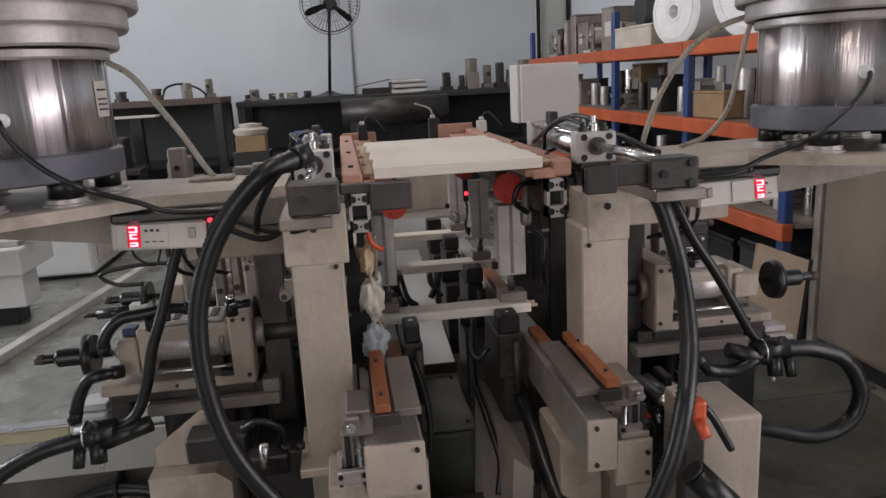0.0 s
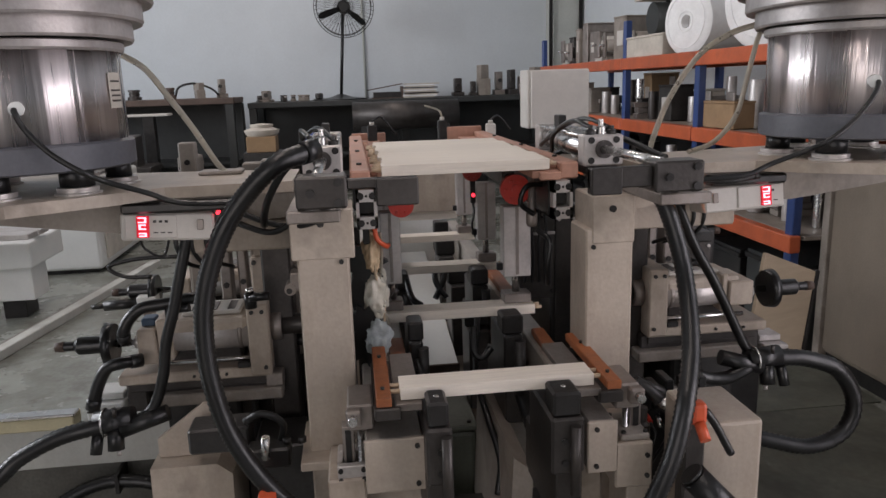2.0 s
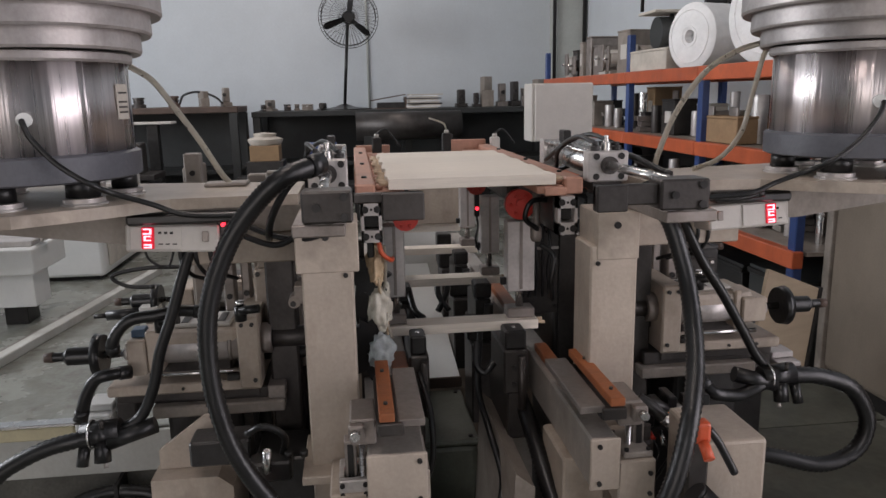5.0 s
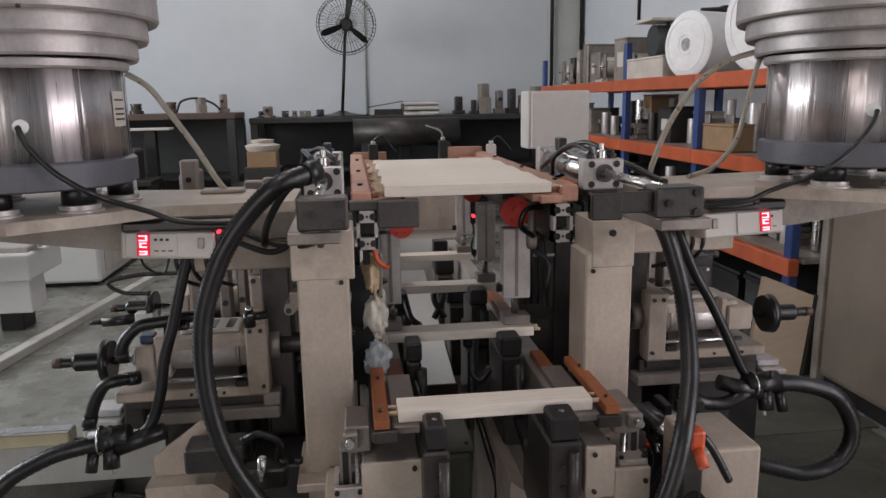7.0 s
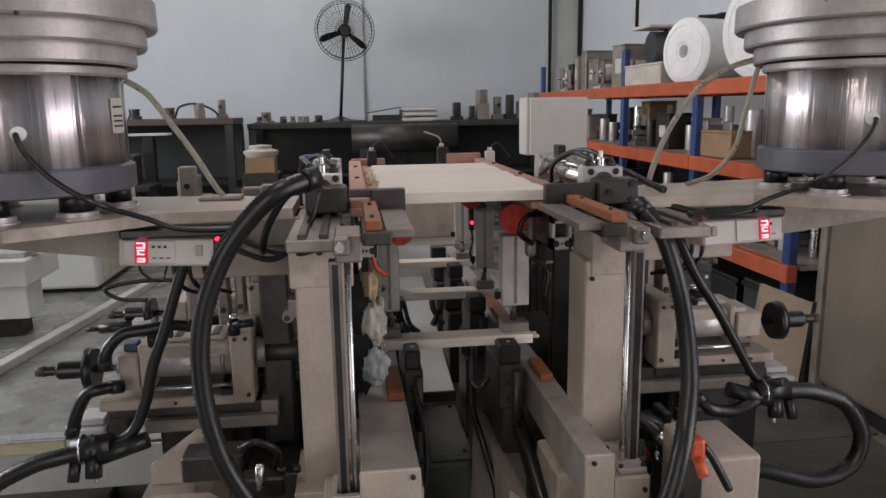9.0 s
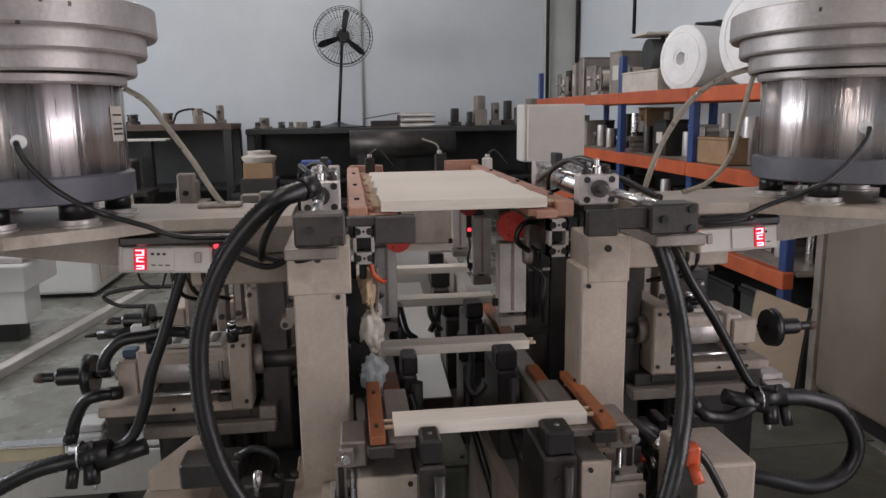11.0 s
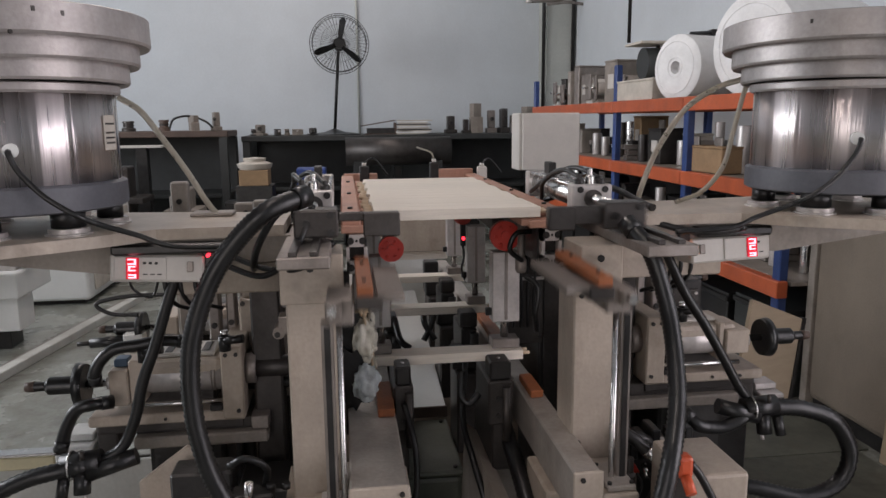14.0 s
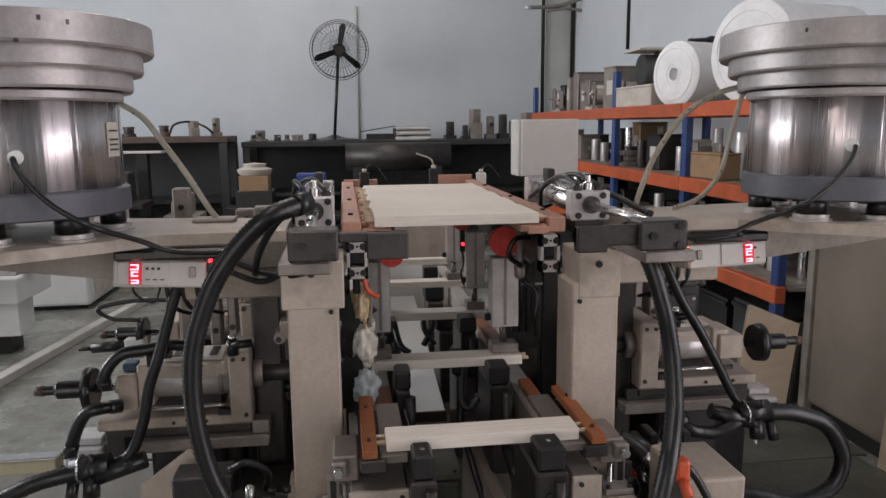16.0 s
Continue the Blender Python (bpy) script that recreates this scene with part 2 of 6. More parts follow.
def hose(bm, points, r, ribs=0.0, seg=10, per=10):
    """A round tube along a smooth line; ribs: the pitch of its corrugation."""
    pts = spline(points, per)
    if ribs:
        dense, gap = [pts[0]], 0.0
        for a, b in zip(pts, pts[1:]):
            n = max(1, int((b - a).length / (ribs / 2)))
            dense += [a.lerp(b, (k + 1) / n) for k in range(n)]
        pts = dense
    up = Vector((0.1, 0.9, 0.2)).normalized()
    rings = []
    for i, c in enumerate(pts):
        d = (pts[min(i + 1, len(pts) - 1)] - pts[max(i - 1, 0)]).normalized()
        u = (up - d * up.dot(d)).normalized()
        up = u
        v = d.cross(u)
        rr = r * (0.88 if ribs and i % 2 else 1.0)
        rings.append([bm.verts.new(c + rr * (u * math.cos(2 * math.pi * k / seg) + v * math.sin(2 * math.pi * k / seg))) for k in range(seg)])
    for a, b in zip(rings, rings[1:]):
        for k in range(seg):
            f = bm.faces.new((a[k], a[(k + 1) % seg], b[(k + 1) % seg], b[k]))
            f.smooth = True
    bm.faces.new(list(reversed(rings[0])))
    bm.faces.new(rings[-1])
    return bm


def B():
    return bmesh.new()


def prism(bm, outline, y0, y1):
    """An outline of (x, z) drawn out along y."""
    a = [bm.verts.new((x, y0, z)) for x, z in outline]
    b = [bm.verts.new((x, y1, z)) for x, z in outline]
    n = len(outline)
    for i in range(n):
        bm.faces.new((a[i], a[(i + 1) % n], b[(i + 1) % n], b[i]))
    bm.faces.new(list(reversed(a)))
    bm.faces.new(b)
    bmesh.ops.recalc_face_normals(bm, faces=bm.faces)
    return bm


def slab(bm, outline, z0, z1):
    """An outline of (x, y) drawn out along z."""
    a = [bm.verts.new((x, y, z0)) for x, y in outline]
    b = [bm.verts.new((x, y, z1)) for x, y in outline]
    n = len(outline)
    for i in range(n):
        bm.faces.new((a[i], a[(i + 1) % n], b[(i + 1) % n], b[i]))
    bm.faces.new(list(reversed(a)))
    bm.faces.new(b)
    bmesh.ops.recalc_face_normals(bm, faces=bm.faces)
    return bm


def bolts(parent, places, r=0.005, out=(0, -1, 0), mat=None, h=0.004):
    o = Vector(out)
    for p in places:
        part("bolt", cyl(B(), Vector(p) - o * 0.001, Vector(p) + o * h, r, seg=8), mat or GUN, parent)


# ---------- the hall ----------
X0, X1, Y0, Y1, ZC = -7.0, 2.6, -6.0, 7.9, 5.0
single("floor", box(B(), X0 - 0.2, X1 + 0.2, Y0 - 0.2, Y1 + 0.2, -0.2, 0, 0), FLOORM, (0, 0, 0), "worn grey-green painted concrete workshop floor", "floor", kind="structure")
single("ceiling", box(B(), X0 - 0.2, X1 + 0.2, Y0 - 0.2, Y1 + 0.2, ZC, ZC + 0.1, 0), CEIL, (0, 0, ZC), "grey sheet roof of the workshop", "ceiling", kind="structure")
single("wall_north", box(B(), X0 - 0.2, X1 + 0.2, Y1, Y1 + 0.2, 0, ZC, 0), WALLM, (0, Y1, 0), "bluish white painted workshop wall", "wall", kind="structure")
east = box(B(), X1, X1 + 0.2, Y0, -3.2, 0, ZC, 0)
box(east, X1, X1 + 0.2, -0.6, Y1, 0, ZC, 0), box(east, X1, X1 + 0.2, -3.2, -0.6, 2.6, ZC, 0)
single("wall_east", east, WALLM, (X1, 0, 0), "bluish white painted side wall behind the racks", "wall", kind="structure")
bm = B()
box(bm, X0 - 0.2, X0, Y0, 0.4, 0, ZC, 0), box(bm, X0 - 0.2, X0, 5.0, Y1, 0, ZC, 0)
box(bm, X0 - 0.2, X0, 0.4, 5.0, 0, 1.6, 0), box(bm, X0 - 0.2, X0, 0.4, 5.0, 3.6, ZC, 0)
single("wall_west", bm, WALLM, (X0, 0, 0), "white painted wall with a wide window opening", "wall", kind="structure")
bm = B()
box(bm, X0 - 0.2, -4.3, Y0 - 0.2, Y0, 0, ZC, 0), box(bm, -0.9, X1 + 0.2, Y0 - 0.2, Y0, 0, ZC, 0)
box(bm, -4.3, -0.9, Y0 - 0.2, Y0, 3.5, ZC, 0)
single("wall_south", bm, WALLM, (0, Y0, 0), "white painted wall with an open loading door", "wall", kind="structure")

# pier in the corner with conduits
pier = thing("corner_pier", (2.4, 7.7, 0), "greenish white pier with dark conduits in the corner", "pier", kind="structure")
part("pier_body", box(B(), 2.24, 2.6, 7.55, 7.9, 0, ZC, 0.01), WALLG, pier)
for cx in (2.2, 2.62 - 0.06):
    part("conduit", cyl(B(), (cx, 7.52, 0.9), (cx, 7.52, ZC), 0.022, seg=10), GUN, pier)
part("pipe_arm", hose(B(), [(1.93, 7.2, 2.50), (2.3, 7.25, 2.53), (2.62, 7.3, 2.63)], 0.022), ALUD, pier)
part("pipe_arm", hose(B(), [(2.15, 7.2, 2.47), (2.4, 7.25, 2.50), (2.6, 7.3, 2.49)], 0.018), ALUD, pier)
part("pipe_knob", lathe(B(), (1.93, 7.2, 2.475), [(0.0, 0), (0.035, 0.01), (0.035, 0.04), (0.0, 0.055)], 12), ALU, pier)


# ---------- back benches ----------
def bench(x0, x1, y0, y1, top, top_mat, label, back=0.0):
    b = thing("workbench", ((x0 + x1) / 2, (y0 + y1) / 2, 0), label, "workbench", "benches along the back wall")
    part("benchtop", box(B(), x0, x1, y0, y1, top - 0.06, top, 0.006), top_mat, b)
    n = max(2, int((x1 - x0) / 1.2) + 1)
    for i in range(n):
        lx = x0 + 0.05 + (x1 - x0 - 0.1) * i / (n - 1)
        for ly in (y0 + 0.05, y1 - 0.05):
            part("leg", box(B(), lx - 0.04, lx + 0.04, ly - 0.04, ly + 0.04, 0, top - 0.06, 0.004), DARKGREEN, b)
    part("shelf", box(B(), x0 + 0.02, x1 - 0.02, y0 + 0.1, y1, 0.42, 0.46, 0.004), DARKGREEN, b)
    part("back_panel", box(B(), x0, x1, y1 - 0.03, y1, 0.02, top - 0.07, 0), DARKGREEN, b)
    return b


bench(-3.6, -1.35, 6.4, 7.1, 1.10, BROWN, "brown-topped steel workbench with tools and oddments")
bench(-1.30, 2.1, 7.0, 7.8, 1.03, DARKGREEN, "long dark green steel workbench loaded with parts")

# rolled grey sheet on the bench's front
roll = thing("sheet_roll", (0.5, 6.7, 0.86), "grey rolled metal sheet lying before the bench", "sheet roll")
part("tube_body", cyl(B(), (-0.18, 6.72, 0.86), (0.95, 6.72, 0.86), 0.15, seg=28), STEEL, roll)
part("cradle", box(B(), -0.1, 0.0, 6.6, 6.84, 0.0, 0.76, 0.004), DARKGREEN, roll)
part("cradle", box(B(), 0.75, 0.85, 6.6, 6.84, 0.0, 0.76, 0.004), DARKGREEN, roll)

# pedestal fan standing on the bench
fx, fy, fz = -0.21, 7.22, 2.02
fan = thing("pedestal_fan", (fx, fy + 0.1, 1.03), "black industrial pedestal fan with a wire cage", "fan")
part("base", lathe(B(), (fx - 0.085, fy + 0.12, 1.03), [(0.30, 0), (0.30, 0.012), (0.12, 0.03), (0.04, 0.06), (0.0, 0.07)], 24), BLACK, fan)
part("pole", cyl(B(), (fx - 0.085, fy + 0.12, 1.05), (fx - 0.01, fy + 0.12, fz), 0.018, seg=10), BLACK, fan)
part("motor", cyl(B(), (fx, fy - 0.02, fz), (fx, fy + 0.2, fz), 0.075, 0.06, seg=20), BLACK, fan)
part("hub", cyl(B(), (fx, fy - 0.08, fz), (fx, fy - 0.02, fz), 0.05, seg=16), BLACK, fan)
for k in range(3):
    a = radians(80 + 120 * k)
    bm = B()
    vs = []
    for r, w in ((0.04, 0.022), (0.15, 0.032), (0.255, 0.034), (0.29, 0.016)):
        for s in (-1, 1):
            ca, sa = math.cos(a), math.sin(a)
            vs.append(bm.verts.new((fx + r * ca - s * w * sa, fy - 0.05 + s * 0.02, fz + r * sa + s * w * ca)))
    for i in range(3):
        bm.faces.new((vs[2 * i], vs[2 * i + 1], vs[2 * i + 3], vs[2 * i + 2]))
    bmesh.ops.solidify(bm, geom=bm.faces[:], thickness=0.004)
    part("blade", bm, BLACK, fan)
for yy, rr in ((fy - 0.12, 0.296), (fy - 0.05, 0.324), (fy + 0.02, 0.296), (fy - 0.14, 0.2), (fy - 0.15, 0.1)):
    part("cage_ring", hose(B(), [(fx + rr * math.cos(radians(q)), yy, fz + rr * math.sin(radians(q))) for q in range(0, 361, 15)], 0.004 if rr > 0.29 else 0.002, seg=5, per=2), GUN, fan)
for q in range(0, 360, 8):
    c, s = math.cos(radians(q)), math.sin(radians(q))
    part("cage_rib", hose(B(), [(fx + 0.06 * c, fy - 0.155, fz + 0.06 * s), (fx + 0.2 * c, fy - 0.14, fz + 0.2 * s), (fx + 0.283 * c, fy - 0.11, fz + 0.283 * s),
                (fx + 0.324 * c, fy - 0.05, fz + 0.324 * s), (fx + 0.283 * c, fy + 0.01, fz + 0.283 * s), (fx + 0.08 * c, fy + 0.06, fz + 0.08 * s)], 0.0019, seg=4, per=1), GUN, fan)


# thin rod added for a faint upright line on the wall
single("wall_conduit", cyl(B(), (0.0, 7.885, 1.03), (0.0, 7.885, 2.6), 0.014, seg=8), WALLG, (0.0, 7.885, 1.03), "thin pale rod standing in for a faint upright line on the wall", "conduit")

# ---------- pallet rack ----------
RX, RD = 1.55, 0.62
rack = thing("storage_rack", (RX + RD / 2, 3.4, 0), "blue and orange steel storage rack full of parts", "rack")
for py in (1.45, 2.32, 3.33, 5.35):
    for px_ in (RX, RX + RD):
        part("upright", box(B(), px_ - 0.02, px_ + 0.02, py - 0.025, py + 0.025, 0, 1.52 if py > 3 else 1.253, 0.004), RACKB, rack)
for z in (0.52, 0.905, 1.278):
    for px_ in (RX, RX + RD):
        for ya, yb in ((1.4, 2.32), (2.32, 3.33), (3.33, 5.35)):
            part("beam", box(B(), px_ - 0.04, px_ + 0.04 - 0.03, ya + 0.005, yb - 0.005, z - 0.055, z + 0.015, 0.004), RACKO, rack)
    part("shelf_deck", box(B(), RX + 0.02, RX + RD - 0.02, 1.4, 5.35, z - 0.005, z + 0.012, 0.002), GREYP, rack)

# foam rolls on the top shelf
for (cx, cy, r, ln, ang) in ((1.60, 2.62, 0.176, 0.6, 18), (1.66, 1.98, 0.235, 0.6, 18)):
    d = Vector((math.cos(radians(ang)), math.sin(radians(ang)), 0))
    cz = 1.281 + r
    f = thing("foam_roll", (cx, cy, 1.293), "big roll of white packing foam on the top shelf", "foam roll", "foam rolls")
    bm = B()
    m = Matrix.Translation((cx, cy, cz)) @ d.to_track_quat('Z', 'Y').to_matrix().to_4x4()
    lathe(bm, (0, 0, 0), [(0.035, 0.05), (0.035, 0.0), (r * 0.5, -0.006), (r - 0.02, 0.0), (r, 0.015), (r * 0.985, ln * 0.5), (r, ln - 0.01), (r - 0.02, ln), (0.03, ln)], 40)
    bmesh.ops.transform(bm, matrix=m, verts=bm.verts)
    part("foam_body", bm, FOAM, f)
    bm = B()
    for rr in (0.3, 0.55, 0.78):
        hose(bm, [m @ Vector((r * rr * (1 + 0.02 * math.sin(3 * q)) * math.cos(q), r * rr * math.sin(q), -0.003)) for q in [i * math.pi / 8 for i in range(17)]], 0.0025, seg=5, per=3)
    part("winding_edge", bm, FOAM, f)

strap = thing("black_handle_tool", (1.80, 2.68, 1.633), "black plastic hand tool lying on the foam roll", "hand tool")
part("tool_body", hose(B(), [(1.70, 2.66, 1.639), (1.78, 2.685, 1.645), (1.88, 2.71, 1.653)], 0.012, seg=8), BLACK, strap)
part("tool_head", box(B(), 1.83, 1.90, 2.68, 2.73, 1.633, 1.668, 0.008), BLACK, strap)

# ---------- goods on the rack ----------
rng, shape = random.Random(7), random.Random(11)
GOODS = [ALU, ALUD, STEEL, GREYP, WHITEP, CARD, PAPER, GUN]


def goods_block(x, y, z, w, d, h, mat, name="parts_box", label="small box of machine parts on a rack shelf", rot=0.0, cat="box"):
    m = Matrix.Translation((x, y, 0)) @ pose(0, 0, 0, 0, 0, rot) @ Matrix.Translation((-x, -y, 0))
    t = thing(name, (x, y, z), label, cat, "goods on the rack")
    k = shape.random() if name == "parts_box" else 0.9
    if k < 0.3:       # motor or gear head on its side
        part("foot", box(B(), x - w / 2, x + w / 2, y - d / 2, y + d / 2, z, z + h * 0.15, 0.003, m), mat, t)
        part("motor_barrel", cyl(B(), (x - w / 2, y, z + h * 0.55), (x + w / 2, y, z + h * 0.55), min(h * 0.42, d * 0.5), seg=18), mat, t)
        part("end_flange", box(B(), x - w / 2 - 0.014, x - w / 2, y - d * 0.45, y + d * 0.45, z + h * 0.12, z + h, 0.006, m), ALUD, t)
        part("shaft", cyl(B(), (x - w / 2 - 0.05, y, z + h * 0.55), (x - w / 2 - 0.014, y, z + h * 0.55), 0.009, seg=10), CHROME, t)
    elif k < 0.55:    # plates piled unevenly
        n = max(3, int(h / 0.03))
        for i in range(n):
            e = shape.uniform(-0.02, 0.02)
            part("plate", box(B(), x - w / 2 + e, x + w / 2 + e, y - d / 2 + e * 0.5, y + d / 2 + e * 0.5, z + h * i / n, z + h * (i + 0.85) / n, 0.002, m), shape.choice([mat, mat, ALUD]), t)
    else:
        part("carton", box(B(), x - w / 2, x + w / 2, y - d / 2, y + d / 2, z, z + h, 0.004, m), mat, t)
        part("lid", box(B(), x - w / 2 - 0.003, x + w / 2 + 0.003, y - d / 2 - 0.003, y + d / 2 + 0.003, z + h, z + h + 0.012, 0.003, m), mat, t)
        if k < 0.85:
            part("paper_label", box(B(), x - w / 2 - 0.003, x - w / 2 - 0.0005, y - d * 0.28, y + d * 0.2, z + h * 0.35, z + h * 0.7, 0, m), WHITEP, t, "white paper label")
    return t


def goods_can(x, y, z, r, h, mat, label="metal cylinder standing on a rack shelf"):
    t = thing("metal_cylinder", (x, y, z), label, "cylinder", "goods on the rack")
    part("can_body", lathe(B(), (x, y, z), [(r * 0.96, 0), (r, 0.006), (r, h - 0.006), (r * 0.96, h), (r * 0.5, h), (r * 0.5, h - 0.01)], 18), mat, t)
    return t


for z in (0.535, 0.92):
    y = 1.55
    while y < 5.2:
        w = rng.uniform(0.06, 0.16)
        if rng.random() < 0.38:
            goods_can(RX + 0.1 + rng.uniform(0, 0.12), y, z, rng.uniform(0.025, 0.04), rng.uniform(0.12, 0.26), rng.choice([ALU, ALU, CHROME, STEEL]))
        else:
            goods_block(RX + 0.14 + rng.uniform(0, 0.1), y, z, rng.uniform(0.1, 0.2), w, rng.uniform(0.07, 0.22), rng.choice(GOODS), rot=rng.uniform(-8, 8))
        if rng.random() < 0.5:
            goods_block(RX + 0.42, y + 0.02, z, 0.2, w, rng.uniform(0.12, 0.27), rng.choice([GUN, STEEL, DARKGREEN, CARD]))
        y += w + rng.uniform(0.03, 0.09)
goods_block(1.66, 2.18, 0.92, 0.18, 0.29, 0.118, CARD, "cardboard_box", "brown cardboard box on the middle rack shelf", 4, "box")
y = 3.5
while y < 5.2:
    h = rng.uniform(0.06, 0.30)
    goods_block(RX + 0.2, y, 1.293, rng.uniform(0.14, 0.3), rng.uniform(0.08, 0.2), h, rng.choice([ALUD, GREYP, STEEL, WHITEP]), label="grey machine part stacked on the top shelf", rot=rng.uniform(-10, 10))
    y += rng.uniform(0.14, 0.22)
goods_block(1.66, 3.05, 1.293, 0.24, 0.5, 0.11, PAPER, "stacked_boards", "stack of pale flat boards on the top shelf", 2, "boards")
gm = thing("small_motor", (1.72, 3.1, 1.413), "green and black electric motor on stacked boards", "motor")
part("motor_body", cyl(B(), (1.62, 3.12, 1.513), (1.85, 3.12, 1.513), 0.095, seg=18), DARKGREEN, gm)
part("motor_foot", box(B(), 1.66, 1.82, 3.02, 3.22, 1.415, 1.438, 0.003), GUN, gm)
part("cover_flap", box(B(), 1.56, 1.9, 3.0, 3.26, 1.623, 1.638, 0.003, Matrix.Translation((0, 0, 0))), PAPER, gm)
part("stay", box(B(), 1.7, 1.72, 3.1, 3.12, 1.563, 1.628, 0), GUN, gm)
single("hanging_rod", cyl(B(), (1.62, 3.35, 1.66), (1.62, 3.35, ZC), 0.012, seg=8), GUN, (1.62, 3.35, 1.66), "thin dark rod hanging from the roof", "rod")

# dark crates added on the floor to make the shade under the rack
y = 1.5
while y < 5.2:
    w = rng.uniform(0.25, 0.45)
    t = thing("dark_crate", (RX + 0.33, y + w / 2, 0), "dark crate added to fill the shade under the rack", "crate", "crates under the rack")
    h = rng.uniform(0.3, 0.42)
    part("crate_shell", box(B(), RX + 0.06, RX + 0.56, y, y + w, 0.0, h, 0.006), rng.choice([GUN, DARKGREEN, GUN]), t)
    part("crate_rim", box(B(), RX + 0.05, RX + 0.57, y - 0.005, y + w + 0.005, h - 0.04, h - 0.015, 0.004), GUN, t)
    y += w + rng.uniform(0.02, 0.08)
# added dark sheet gives the shade behind the lower shelves
single("rack_backing", box(B(), RX + RD + 0.03, RX + RD + 0.05, 1.4, 5.35, 0.02, 0.9, 0.002), GUN, (RX + RD, 3.4, 0.02), "dark sheet standing in for the shade behind the lower rack shelves", "sheet")

# ---------- oddments on the benches ----------
def bench_item(x, y, z, w, d, h, mat, name, label, cat, rot=0):
    m = Matrix.Translation((x, y, 0)) @ pose(0, 0, 0, 0, 0, rot) @ Matrix.Translation((-x, -y, 0))
    t = thing(name, (x, y, z), label, cat, "oddments on the bench")
    k = shape.random()
    if k < 0.35:      # flanged casting with a bored boss
        part("base", box(B(), x - w / 2, x + w / 2, y - d / 2, y + d / 2, z, z + h * 0.22, 0.006, m), mat, t)
        part("body", box(B(), x - w * 0.32, x + w * 0.32, y - d * 0.4, y + d * 0.4, z + h * 0.22, z + h, 0.012, m), mat, t)
        part("boss", cyl(B(), (x, y - d * 0.4 - 0.02, z + h * 0.62), (x, y - d * 0.4, z + h * 0.62), w * 0.2, seg=16), STEEL, t)
        part("bore", cyl(B(), (x, y - d * 0.4 - 0.023, z + h * 0.62), (x, y - d * 0.4 - 0.02, z + h * 0.62), w * 0.11, seg=12), GUN, t)
    elif k < 0.6:     # two blocks piled askew
        part("block", box(B(), x - w / 2, x + w / 2, y - d / 2, y + d / 2, z, z + h * 0.55, 0.006, m), mat, t)
        part("block", box(B(), x - w * 0.4, x + w * 0.3, y - d * 0.4, y + d * 0.4, z + h * 0.55, z + h, 0.006, Matrix.Translation((x, y, 0)) @ pose(0, 0, 0, 0, 0, rot + 14) @ Matrix.Translation((-x, -y, 0))), GREYP, t)
    elif k < 0.8:     # turned part with a neck
        part("turned_body", lathe(B(), (x, y, z), [(w * 0.42, 0), (w * 0.42, h * 0.3), (w * 0.3, h * 0.36), (w * 0.3, h * 0.8), (w * 0.36, h * 0.82), (w * 0.34, h), (0.0, h)], 18), mat, t)
        part("band", lathe(B(), (x, y, z), [(w * 0.31, h * 0.5), (w * 0.33, h * 0.52), (w * 0.33, h * 0.62), (w * 0.31, h * 0.64)], 18), STEEL, t)
    else:             # case with a lid and a catch
        part("case", box(B(), x - w / 2, x + w / 2, y - d / 2, y + d / 2, z, z + h * 0.72, 0.008, m), mat, t)
        part("lid", box(B(), x - w / 2 - 0.004, x + w / 2 + 0.004, y - d / 2 - 0.004, y + d / 2 + 0.004, z + h * 0.74, z + h, 0.012, m), mat, t)
        part("catch", box(B(), x - 0.012, x + 0.012, y - d / 2 - 0.01, y - d / 2 - 0.004, z + h * 0.6, z + h * 0.82, 0.002, m), ALU, t)
    return t


stack = thing("paper_stack", (0.6, 7.35, 1.03), "untidy stack of paper and thin card", "paper stack")
for i in range(11):
    part("sheet", box(B(), 0.42 + rng.uniform(-0.025, 0.02), 0.78 + rng.uniform(-0.03, 0.03), 7.15, 7.45, 1.031 + i * 0.0145, 1.043 + i * 0.0145, 0.001,
                      Matrix.Translation((0.6, 7.3, 0)) @ pose(0, 0, 0, 0, 0, rng.uniform(-7, 7)) @ Matrix.Translation((-0.6, -7.3, 0))), (PAPER, FOAM, PAPER, STEEL)[i % 4], stack)
folder = thing("folder", (0.22, 7.35, 1.03), "brown card folder lying open on the bench", "folder")
part("cover", box(B(), 0.05, 0.42, 7.2, 7.45, 1.03, 1.04, 0.001), BROWN, folder)
part("filler", box(B(), 0.07, 0.40, 7.21, 7.44, 1.0405, 1.10, 0.003), GUN, folder)
part("cover", box(B(), 0.0, 0.40, 7.2, 7.45, 1.150, 1.160, 0.001, Matrix.Translation((0.2, 7.3, 1.15)) @ pose(0, 0, 0, 0, -9, 0) @ Matrix.Translation((-0.2, -7.3, -1.15))), BROWN, folder)
part("spine", box(B(), 0.385, 0.405, 7.2, 7.45, 1.035, 1.16, 0.002), BROWN, folder)
x = 1.05
for w, h in ((0.13, 0.2), (0.09, 0.16), (0.14, 0.34), (0.12, 0.26), (0.11, 0.28), (0.12, 0.20), (0.14, 0.30), (0.12, 0.22)):
    bench_item(x, 7.35 + rng.uniform(-.05, .05), 1.03, w, 0.16, h, rng.choice([ALUD, GREYP, STEEL]), "metal_block", "grey machined metal block on the bench", "metal block", rng.uniform(-12, 12))
    x += w + rng.uniform(0.01, 0.05)
x = -3.2
